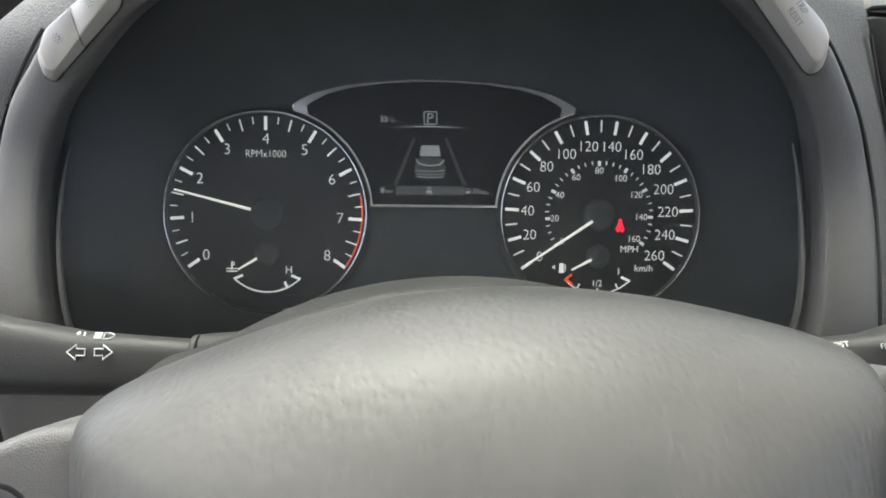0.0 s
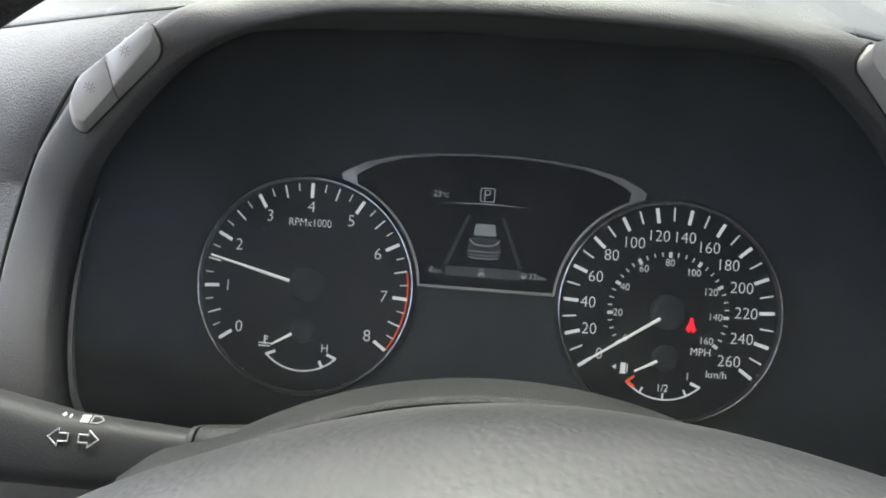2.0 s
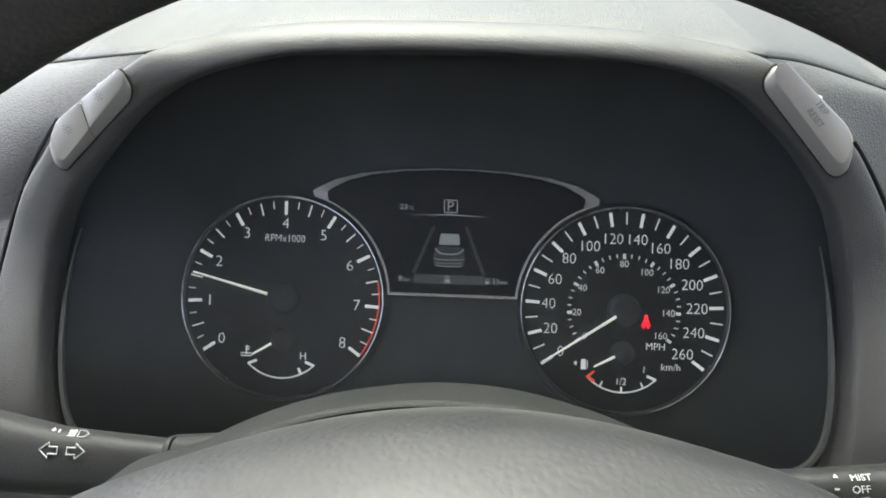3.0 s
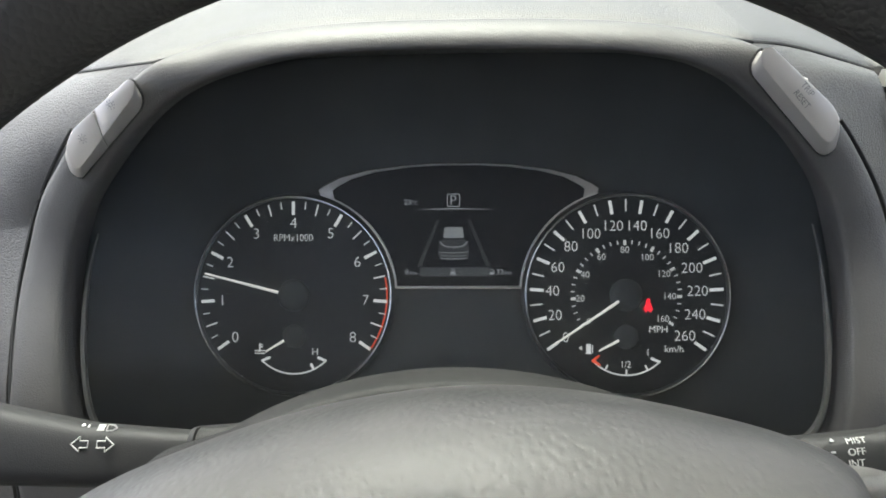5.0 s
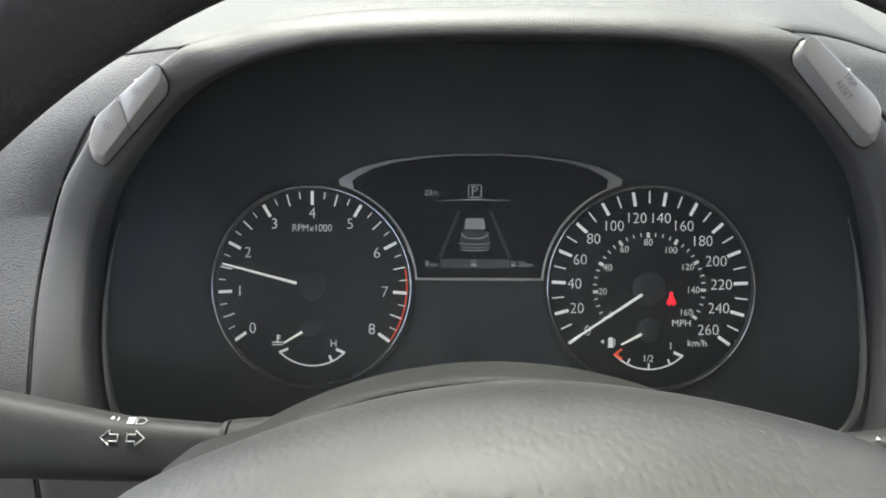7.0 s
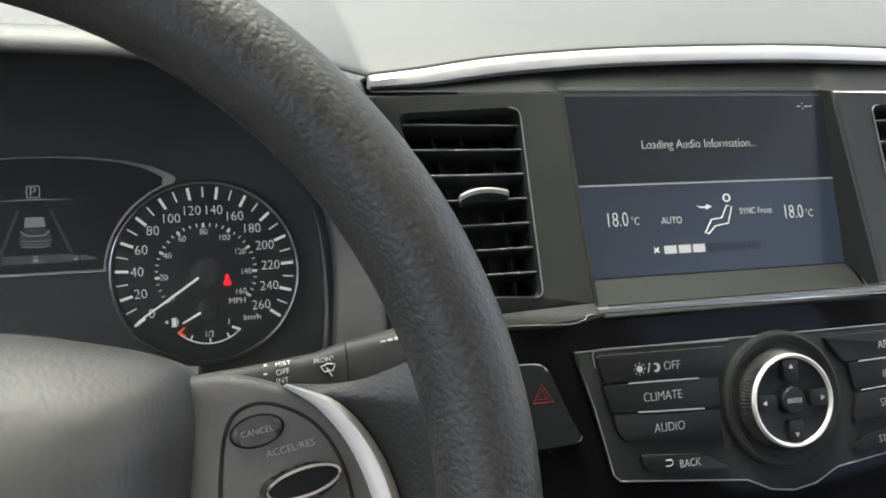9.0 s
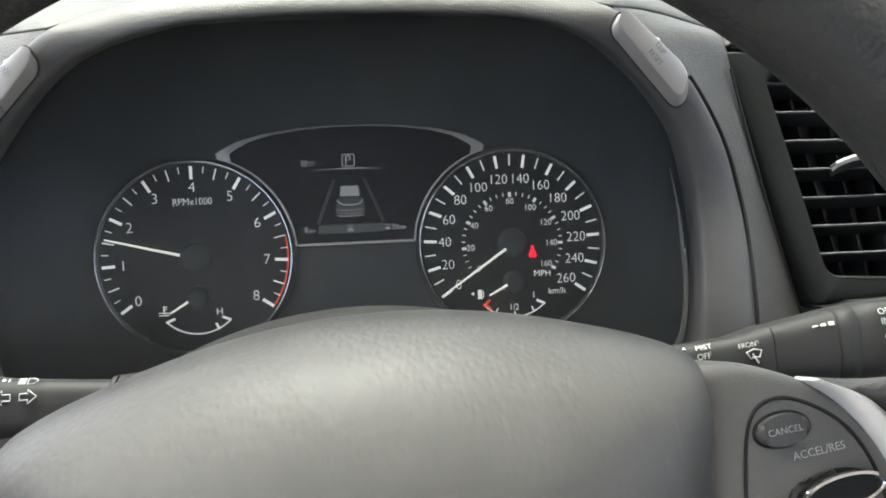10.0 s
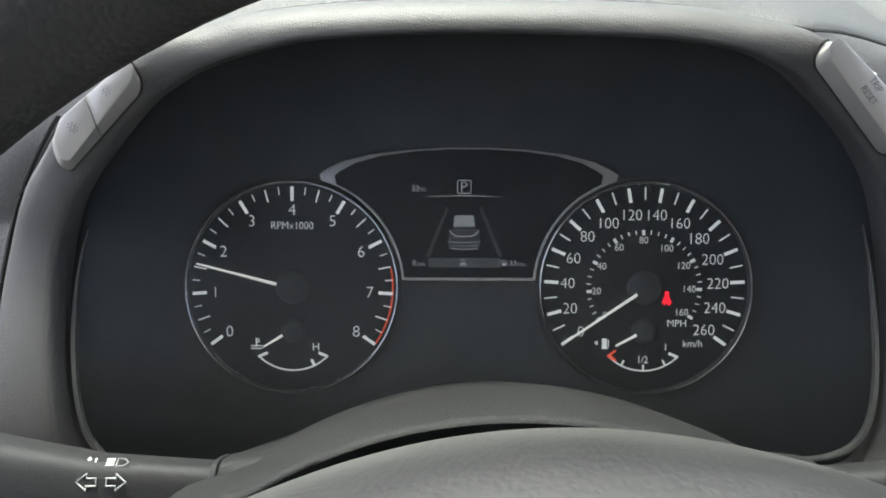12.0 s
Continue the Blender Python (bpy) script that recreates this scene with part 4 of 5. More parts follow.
part("end_knob", loft([section(0.1742, 0.0423, -0.112, 0.0130, 0.0128), section(0.1750, 0.0424, -0.112, 0.0139, 0.0137), section(0.1815, 0.0430, -0.112, 0.0143, 0.0141), section(0.1820, 0.0431, -0.112, 0.0138, 0.0136), section(0.1827, 0.0432, -0.112, 0.0144, 0.0142), section(0.19, 0.0438, -0.111, 0.0148, 0.0144), section(0.1995, 0.0447, -0.1105, 0.0148, 0.0143), section(0.2090, 0.0455, -0.110, 0.0146, 0.0140), section(0.2150, 0.0460, -0.110, 0.0135, 0.0125), section(0.2175, 0.0462, -0.110, 0.010, 0.009)], closed=True, caps=True), STALK, right, "outer rotating switch", smooth=60)
part("grip_ridge", loft([section(0.1530, 0.0352, -0.1055, 0.0004, 0.0010, 12), section(0.1580, 0.0362, -0.1035, 0.0012, 0.0022, 12), section(0.1690, 0.0378, -0.1020, 0.0014, 0.0024, 12), section(0.1735, 0.0386, -0.1030, 0.0008, 0.0012, 12)], closed=True, caps=True), STALK, right, "raised grip ridge", smooth=60)
print_on(RIGHT_RUN, "FRONT", 0.0027, 0.1408, 0.0446, 6, right)
part("wiper_symbol", tube([(x, y, 0) for x, y in ((-0.0030, 0.0012), (0.0, 0.0021), (0.0030, 0.0012), (0.0017, -0.0012), (0.0, -0.0008), (-0.0017, -0.0012))], 0.0003, 4, True), PRINT, right, m=on_stalk(RIGHT_RUN, 0.1422, 0.0408, 6))
part("wiper_blade", box(-0.00025, 0.00025, -0.0030, 0.0012, 0, 0.0002), PRINT, right, m=on_stalk(RIGHT_RUN, 0.1420, 0.0402, 30))
print_on(RIGHT_RUN, "MIST", 0.0031, 0.1242, 0.0446, 5, right)
print_on(RIGHT_RUN, "OFF", 0.0032, 0.1238, 0.0412, 5, right)
print_on(RIGHT_RUN, "INT", 0.0032, 0.1236, 0.0377, 5, right)
part("mist_mark", prism([(-0.0008, 0.0), (0.0008, 0.0), (0.0, 0.0014)], 0, 0.0002), PRINT, right, m=on_stalk(RIGHT_RUN, 0.1170, 0.0440))
part("step_mark", box(-0.0007, 0.0007, -0.0003, 0.0003, 0, 0.0002), PRINT, right, m=on_stalk(RIGHT_RUN, 0.1168, 0.0408))
print_on(KNOB_RUN, "OFF", 0.0036, 0.1920, 0.0545, 6, right)
print_on(KNOB_RUN, "INT", 0.0038, 0.1924, 0.0508, 6, right)
print_on(KNOB_RUN, "ON", 0.0040, 0.1930, 0.0450, 6, right)

for k, w in enumerate((0.0006, 0.0010, 0.0014)):
    part("interval_mark", box(-0.0011, 0.0011, -w / 2, w / 2, 0, 0.0002), PRINT, right, m=on_stalk(KNOB_RUN, 0.1655 + k * 0.0030, 0.0500 + k * 0.0004, 6))

# ---- steering wheel ----
TURNED = 4.0   # the wheel stands a little to the left
wheel = thing("steering_wheel", "dark leather-rimmed steering wheel with grey airbag cover", "steering wheel", WHEEL @ pose(0, 0, 0, 0, 0, TURNED))
CT, ST = math.cos(radians(TURNED)), math.sin(radians(TURNED))


def own(pts):
    """From the column's axes to the turned wheel's own."""
    return [(x * CT + y * ST, y * CT - x * ST) for x, y in pts]


rings = []
N = 144
for i in range(N + 1):
    t = 2 * math.pi * i / N
    fat = 1.0 + 0.05 * math.cos(2 * (t - radians(35)))
    ring = []
    for j in range(28):
        q = 2 * math.pi * j / 28
        rr = 0.1722 + 0.0152 * fat * math.cos(q)
        ring.append((rr * math.cos(t), rr * math.sin(t), 0.0168 * fat * math.sin(q)))
    rings.append(ring)
bm = loft(rings, closed=True)
bmesh.ops.remove_doubles(bm, verts=bm.verts, dist=1e-6)
part("rim", bm, HIDE, wheel, "dark grained leather rim", smooth=80, m=pose(0.0035, 0, 0))

top_half = [(0.0, 0.0615), (0.02, 0.0605), (0.0375, 0.0579), (0.052, 0.0546), (0.067, 0.0502), (0.08, 0.0457), (0.0905, 0.0405), (0.0955, 0.0345), (0.0965, 0.022), (0.0945, 0.010), (0.0905, -0.012), (0.084, -0.036), (0.071, -0.057), (0.05, -0.068), (0.0, -0.072)]
hub_line = curve([(x, y, 0) for x, y in top_half] + [(-x, y, 0) for x, y in top_half[-2:0:-1]], 140, closed=True)


def roll(b):
    """The cover's upper part rolls away from the driver."""
    return 0.0061 * (max(0.0, b - 0.0022) / 0.052) ** 2 - 0.0037


def facet(x, y):
    """The cover's ends fall away beyond a soft crease that leans in towards the foot."""
    d = abs(x) - (0.0800 + 0.38 * (y - 0.018))
    return 0.0 if d < -0.003 else 0.42 * (d + 0.003) ** 2 / 0.012 if d < 0.003 else 0.42 * d


def sag(y):
    """The spoke covers roll back towards their upper edge."""
    return 0.0050 * (max(0.0, y - 0.010) / 0.03) ** 2


rings = []
for s, c in ((1.0, -0.062), (1.0, -0.040), (0.996, -0.034), (0.985, -0.0285), (0.965, -0.0235), (0.93, -0.0175), (0.905, -0.0145), (0.88, -0.0120), (0.86, -0.0104), (0.84, -0.009), (0.82, -0.0077), (0.80, -0.0065), (0.775, -0.0052), (0.74, -0.0037), (0.68, -0.0015), (0.52, 0.0028), (0.34, 0.0056), (0.18, 0.0068), (0.04, 0.0072)):
    rings.append([(p.x * s, p.y * s, c - roll(p.y * s) - 0.6 * facet(p.x * s, p.y * s)) for p in hub_line])
part("airbag_cover", loft(rings, closed=True, caps=True), COVER, wheel, "light grey grained airbag cover", smooth=75)
part("fleck", revolve([(0.0, 0.0004), (0.0004, 0.0003), (0.0006, -0.0008)], 12), PRINT, wheel, "tiny pale fleck on the cover", m=pose(0.0098, 0.0582, -0.0262, -35))
for sx in (-1, 1):
    side = lambda pts: [(sx * x, y) for x, y in own(pts)]
    upper = curve([(x, y, 0) for x, y in own([(0.088, 0.0415), (0.1, 0.0422), (0.112, 0.0395), (0.1235, 0.0345), (0.1335, 0.0255), (0.1425, 0.0120), (0.148, -0.004), (0.150, -0.022), (0.148, -0.045)])], 40)
    pts = [(sx * p.x, p.y) for p in upper] + side([(0.085, -0.045)])
    rr = []
    for k, c in ((1.0, -0.05), (1.0, -0.0320), (0.992, -0.0298), (0.975, -0.0280), (0.94, -0.0266), (0.88, -0.0260), (0.7, -0.0257), (0.4, -0.0256), (0.05, -0.0256)):
        rr.append([(sx * 0.115 + (x - sx * 0.115) * k, y * k, c - sag(y * k)) for x, y in pts])
    sp = part("spoke_cover", loft(rr, closed=True, caps=True), SPOKE, wheel, "grey plastic spoke cover", smooth=50)
    lift3 = lambda pts: [(x, y, 0) for x, y in own(pts)]
    strip_in = curve(lift3([(0.1200, 0.0360), (0.1305, 0.0278), (0.1395, 0.0145), (0.1455, -0.003), (0.148, -0.022), (0.146, -0.045)]), 30)
    strip_out = curve(lift3([(0.1210, 0.0368), (0.1365, 0.0295), (0.1475, 0.0150), (0.1535, -0.002), (0.156, -0.022), (0.154, -0.045)]), 30)
    rr = []
    for a, b in zip(strip_in, strip_out):
        rr.append([(sx * a.x, a.y, -0.034), (sx * a.x, a.y, -0.0235), (sx * (a.x * 0.7 + b.x * 0.3), a.y * 0.7 + b.y * 0.3, -0.0212), (sx * (a.x * 0.35 + b.x * 0.65), a.y * 0.35 + b.y * 0.65, -0.0206), (sx * b.x, b.y, -0.0235), (sx * b.x, b.y, -0.034)])
    part("spoke_trim", loft(rr, closed=True, caps=True), SPOKETRIM, wheel, "curved satin silver trim", smooth=50)
    rows = []
    for k, a in enumerate(strip_out):
        q = k / (len(strip_out) - 1)
        ang = radians(10.5 - 32 * q)
        e = Vector((0.1665 * math.cos(ang), 0.1665 * math.sin(ang), 0))
        row = []
        for h in range(11):
            t = h / 10
            p = a.lerp(e, t)
            dip = 0.0035 * math.sin(t * math.pi) ** 1.2 * max(0.0, 1 - q * 5)
            row.append(Vector((sx * p.x, p.y - dip, -0.0250 + 0.026 * t ** 1.4 - 0.010 * max(0.0, 1 - q * 5) ** 2)))
        rows.append(row)
    part("spoke_leather", thick(loft(rows), -0.004 * sx), HIDE, wheel, "dark leather spoke root", smooth=70)
    groove = curve([(x, y, -0.0257 - sag(y)) for x, y in side([(0.0985, -0.02), (0.0995, 0.010), (0.1025, 0.0262), (0.1095, 0.0315), (0.1185, 0.0303), (0.1290, 0.0235), (0.1360, 0.0120), (0.1392, -0.003), (0.140, -0.02)])], 40)
    part("switch_seam", tube(groove, 0.0006, 6), SEAM, sp)
    bx, by = side([(0.1110, 0.0234)])[0]
    part("switch_button", prism(ellipse(bx, by, 0.0077, 0.0042, 32, 6 * sx), -0.029, -0.0236, 0.0020, 5), BAND, sp, "oval grey switch")
    part("switch_ring", tube([(x, y, -0.0257 - sag(y)) for x, y in ellipse(bx, by, 0.0080, 0.0045, 32, 6 * sx)], 0.0005, 6, True), SEAM, sp, "dark oval gap")
    tx, ty = side([(0.1238, 0.0070)])[0]
    # No hollow here: a dark flush ellipse gives the recess its shade.
    part("well_shade", prism(ellipse(tx - sx * 0.0010, ty - 0.001, 0.0128, 0.0060, 40, 7 * sx), -0.028, -0.0256, 0.0003, 1), SEAM, sp, "flat dark ellipse for the recess shade round the toggle")
    part("toggle_switch", prism(ellipse(tx, ty, 0.0108, 0.0036, 32, 8 * sx), -0.027, -0.0200, 0.0012, 3), KEY, sp, "oval toggle switch")
    part("toggle_ring", tube([(x, y, -0.0206) for x, y in ellipse(tx, ty, 0.0112, 0.0040, 40, 8 * sx)], 0.0008, 6, True), CHROME, sp, "chrome oval ring")
    if sx > 0:
        write("CANCEL", 0.0026, bx, by, -0.0234, KEYPRINT, sp, turn=4)
        ax, ay = side([(0.1207, 0.0172)])[0]
        write("ACCEL/RES", 0.0031, ax, ay, -0.0254, PRINT, sp, turn=5)

# ---- centre console ----
CX = 0.395   # the console's own middle
console = thing("console_surround", "dark grey centre console surround", "console")


def skin(u, v, h=0.0, sx=1):
    """A point on the surround: u from its outer edge to the screen, v from top to bottom, h proud of it."""
    a = Vector((0.1855, -0.0885, 1.2205)).lerp(Vector((0.2305, -0.115, 1.088)), v)
    b = Vector((0.303, -0.0915, 1.2225)).lerp(Vector((0.303, -0.1575, 1.1085)), v)
    p = a.lerp(b, u)
    p.y = a.y + (b.y - a.y) * max(0.0, u) ** (0.6 - 0.33 * v * v)
    p.z = a.z + (b.z - a.z) * max(0.0, u) ** (1 - 0.75 * max(0.0, v) ** 3)
    p += Vector((-0.12, -0.86, 0.5)) * h
    return p if sx > 0 else Vector((2 * CX - p.x, p.y, p.z))


HOLE = [(0.15, 0.085), (0.757, 0.072), (0.642, 0.885), (0.12, 0.835)]


def hole_at(v):
    """The opening's left and right ends at a height v."""
    (ua, va), (ub, vb), (uc, vc), (ud, vd) = HOLE
    return ua + (ud - ua) * (v - va) / (vd - va), ub + (uc - ub) * (v - vb) / (vc - vb)


for sx in (1, -1):
    o = rounded([(0, 0), (1, 0), (1, 0.945), (0, 0.945)], 0.03, 10)
    i = rounded(HOLE, 0.055, 10)
    mid_u, mid_v = 0.41, 0.48
    fit_in = lambda pts, k: [(mid_u + (x - mid_u) * k, mid_v + (y - mid_v) * k) for x, y in pts]
    rings = [[skin(x, y, -0.012, sx) for x, y in o], [skin(x, y, -0.001, sx) for x, y in o], [skin(x, y, 0, sx) for x, y in fit_in(o, 0.985)]]
    for q in (0.1, 0.2, 0.3, 0.4, 0.5, 0.6, 0.7, 0.8, 0.9):
        rings.append([skin(a[0] + (b[0] - a[0]) * q, a[1] + (b[1] - a[1]) * q, 0, sx) for a, b in zip(o, i)])
    rings += [[skin(x, y, 0, sx) for x, y in fit_in(i, 1.02)], [skin(x, y, -0.0015, sx) for x, y in i], [skin(x, y, -0.005, sx) for x, y in fit_in(i, 0.975)], [skin(x, y, -0.045, sx) for x, y in fit_in(i, 0.96)]]
    part("surround_plate", loft(rings, closed=True), DARK, console, "dark grey plate round an air vent", smooth=50)
    # Lighter tube paints the highlight on the opening's right and lower bevel.
    lit = [skin(x, y, 0.0003, sx) for x, y in fit_in(i, 1.012)]
    part("opening_highlight", tube(lit[11:33], 0.0005, 6), EDGE, console, "pale highlight line on the vent opening's bevel")
    # ledge from the plate down to the glossy fascia
    lip_run = ((0.0, 0.2300, 1.1106), (0.2, 0.2455, 1.1105), (0.4, 0.2600, 1.1101), (0.6, 0.2740, 1.1096), (0.8, 0.2880, 1.1103), (1.0, 0.3030, 1.1124))
    back = [skin(u, 0.938, 0, sx) for u, x, z in lip_run]
    lip = [Vector((x if sx > 0 else 2 * CX - x, -0.1672 + 0.36 * (z - 1.0955), z)) for u, x, z in lip_run]
    rings = [back] + [[a.lerp(b, q) - Vector((0, 0, 0.0014 * math.sin(q * math.pi))) for a, b in zip(back, lip)] for q in (0.2, 0.45, 0.75)]
    rings += [lip, [p + Vector((0, -0.0007, -0.0016)) for p in lip], [p + Vector((0, 0.002, -0.005)) for p in lip]]
    part("ledge", thick(loft(rings), 0.002), DARK, console, smooth=50)
    vent = thing("air_vent", "dark centre air vent with horizontal slats", "air vent", group="centre air vents")
    part("backing", loft([[skin(0.1, 0.05, -0.046, sx), skin(0.78, 0.03, -0.046, sx)], [skin(0.1, 0.84, -0.046, sx), skin(0.68, 0.92, -0.046, sx)]]), VENTBLACK, vent)
    for k in range(7):
        v = 0.112 + k * 0.1055
        ul, ur = hole_at(v)
        secs = []
        for q in (0.0, 0.33, 0.67, 1.0):
            u = ul + (ur - ul) * q
            w = v + 0.028 * q
            secs.append([skin(u, w - 0.004, -0.004, sx), skin(u, w + 0.004, -0.004, sx), skin(u, w + 0.012, -0.019, sx), skin(u, w - 0.0, -0.019, sx)])
        part("slat", loft(secs, closed=True, caps=True), VENTBLACK, vent)
        # Paler tube draws the shine along each slat's front edge.
        part("slat_highlight", tube([skin(ul + (ur - ul) * q, v + 0.028 * q - 0.003, -0.0036, sx) for q in (0.01, 0.33, 0.67, 0.99)], 0.00034, 6), SLATSHINE, vent, "thin grey highlight drawn along the slat edge")
    for q in (0.28, 0.53, 0.78):
        a, b = hole_at(0.14), hole_at(0.88)
        ua, ub = a[0] + (a[1] - a[0]) * q, b[0] + (b[1] - b[0]) * q
        part("vane", loft([[skin(ua, 0.12, -0.022, sx), skin(ua, 0.12, -0.044, sx), skin(ua + 0.012, 0.12, -0.044, sx), skin(ua + 0.012, 0.12, -0.022, sx)], [skin(ub, 0.9, -0.022, sx), skin(ub, 0.9, -0.044, sx), skin(ub + 0.012, 0.9, -0.044, sx), skin(ub + 0.012, 0.9, -0.022, sx)]], closed=True, caps=True), VENTBLACK, vent)
    ul, ur = hole_at(0.50)
    w = ur - ul
    tab, trim = [], []
    for k in range(13):
        q = k / 12
        u, v = ul + w * (0.34 + 0.47 * q), 0.428 - 0.022 * (1 - (2 * q - 1) ** 2)
        tab.append([skin(u, v + 0.036, -0.006, sx), skin(u, v + 0.036, -0.001, sx), skin(u, v + 0.02, 0.002, sx), skin(u, v + 0.004, 0.002, sx), skin(u, v + 0.004, -0.006, sx)])
        trim.append([skin(u, v, -0.003, sx), skin(u, v, 0.003, sx), skin(u, v + 0.009, 0.0046, sx), skin(u, v + 0.02, 0.0036, sx), skin(u, v + 0.022, -0.003, sx)])
    part("slider_tab", loft(tab, closed=True, caps=True), VENTBLACK, vent, "slider tab", smooth=50)
    part("tab_trim", loft(trim, closed=True, caps=True), SATIN, vent, "chrome top edge", smooth=60)
    part("tab_mark", tube([skin(ul + w * 0.575, 0.375, -0.003, sx), skin(ul + w * 0.575, 0.406, 0.003, sx)], 0.0004, 6), KNURL, vent)

SCREEN = slope(0, -0.126, 1.121, 0.42)
SK = math.hypot(1, 0.42)


def sz(z):
    return (z - 1.121) * SK


display = thing("centre_display", "dark centre display showing climate settings on blue", "display screen", SCREEN)
part("bezel", box(0.298, 0.492, sz(1.1165), sz(1.2245), -0.02, -0.001, 0.0), MASK, display, "black screen surround")
part("upper_pane", box(0.3045, 0.4855, sz(1.1702), sz(1.2190), -0.001, 0.0004), NAVY, display, "dark upper half of the screen")
part("lower_pane", box(0.3045, 0.4855, sz(1.1200), sz(1.1690), -0.001, 0.0004), BLUE, display, "blue lower half of the screen")
part("divider", box(0.3045, 0.4855, sz(1.1692), sz(1.1699), -0.001, 0.0007), GLOW, display, "pale dividing line")
write("Loading Audio Information...", 0.0078, 0.3920, sz(1.1908), 0.0008, PALE, display, wide=0.88)
for x in (0.3350, 0.4546):
    write("18.0", 0.0122, x - 0.003, sz(1.1508), 0.0008, AMBER, display, wide=0.72)
    write("\u00b0C", 0.0068, x + 0.0080, sz(1.1496), 0.0008, AMBER, display, wide=0.8)
write("AUTO", 0.0058, 0.3666, sz(1.1490), 0.0008, PALE, display, wide=0.85)
write("SYNC Front", 0.0056, 0.4246, sz(1.1524), 0.0008, PALE, display, wide=0.8)
for k in range(3):
    part("fan_level_block", box(0.3597 + k * 0.0095, 0.3676 + k * 0.0095, sz(1.1308), sz(1.1352), 0.0004, 0.0008), PALE, display)
for k in range(3, 7):
    part("fan_level_block", box(0.3597 + k * 0.0095, 0.3676 + k * 0.0095, sz(1.1308), sz(1.1352), 0.0004, 0.0007), NAVY, display, "unlit fan level block")
part("fan_symbol", prism([spot(0.3546, a, 0.0026 if k % 2 else 0.0009, sz(1.1331)) for k, a in enumerate(range(0, 360, 45))], 0.0004, 0.0008), AMBER, display)
part("seat_symbol", tube([(x, sz(z), 0.0007) for x, z in ((0.3904, 1.1406), (0.3953, 1.1446), (0.4044, 1.1459), (0.4083, 1.1550), (0.4050, 1.1560), (0.4003, 1.1490), (0.3933, 1.1484), (0.3882, 1.1412))], 0.0004, 4, True), AMBER, display)
part("seat_head_symbol", annulus(0.0018, 0.0026, 0.0004, 0.0008, n=20, cx=0.4055, cy=sz(1.1602)), AMBER, display)
part("air_symbol", prism([(0.3842, sz(1.1566)), (0.3868, sz(1.1558)), (0.3912, sz(1.1561)), (0.3910, sz(1.1571)), (0.3946, sz(1.1556)), (0.3906, sz(1.1540)), (0.3910, sz(1.1551)), (0.3870, sz(1.1549))], 0.0004, 0.0008), AMBER, display)
bm = box(0.4565, 0.4590, sz(1.2100), sz(1.2104), 0.0004, 0.0008)
for x0, x1, z0, z1 in ((0.4603, 0.4609, 1.2116, 1.2121), (0.4603, 0.4609, 1.2083, 1.2088), (0.4622, 0.4645, 1.2100, 1.2104), (0.4652, 0.4675, 1.2100, 1.2104)):
    box(x0, x1, sz(z0), sz(z1), 0.0004, 0.0008, bm=bm)
part("compass_symbol", bm, PALE, display, m=pose(0.0083, 0.0026, 0))
# walls of the recess the screen sits in
bm = loft([[(0.303, -0.0915, 1.2225), (0.303, -0.1575, 1.1095)], [(0.3045, -0.0700, 1.2225), (0.3045, -0.1265, 1.1195)]])
part("recess_wall", thick(bm, -0.002), DARK, console)
bm = loft([[(2 * CX - 0.303, -0.0915, 1.2225), (2 * CX - 0.303, -0.1575, 1.1095)], [(2 * CX - 0.3045, -0.0700, 1.2225), (2 * CX - 0.3045, -0.1265, 1.1195)]])
part("recess_wall", thick(bm, 0.002), DARK, console)
bm = loft([[(0.3032, -0.1270, 1.1192), (2 * CX - 0.3032, -0.1270, 1.1192)], [(0.3082, -0.1510, 1.1072), (2 * CX - 0.3082, -0.1510, 1.1072)], [(0.3082, -0.1590, 1.1030), (2 * CX - 0.3082, -0.1590, 1.1030)]])
part("recess_ledge", thick(bm, 0.003), DARK, console, "dark ledge below the screen")

for sx in (1, -1):
    part("ledge_gap", tube([(x if sx > 0 else 2 * CX - x, y, z) for x, y, z in ((0.3030, -0.1290, 1.1195), (0.3052, -0.1420, 1.1135), (0.3078, -0.1535, 1.1080))], 0.0007, 6), SEAM, console, "dark gap beside the ledge")

# silver strip over the console
strip = thing("dashboard_trim", "long satin silver trim strip along the dashboard", "trim strip")
rr = []
for i, p in enumerate(top_line):
    w = 0.0073 + 0.003 * min(1.0, max(0.0, (p.x - 0.1935) / 0.045))
    p = p - Vector((0, 0.012 * max(0.0, 1 - i / 30), 0))
    rr.append([(p.x, p.y + 0.006, p.z), (p.x, p.y + 0.001, p.z + 0.0004), (p.x, p.y - 0.0025, p.z - w * 0.3), (p.x, p.y - 0.0025, p.z - w * 0.75), (p.x, p.y + 0.001, p.z - w), (p.x, p.y + 0.012, p.z - w)])
part("strip", loft(rr, closed=True, caps=True), SATIN, strip, smooth=50)
part("shadow_gap", tube([p + Vector((0, 0.0035 - 0.012 * max(0.0, 1 - i / 30), 0.0008)) for i, p in enumerate(top_line)], 0.0011, 6), SEAM, strip, "dark gap above the strip")
rr = []
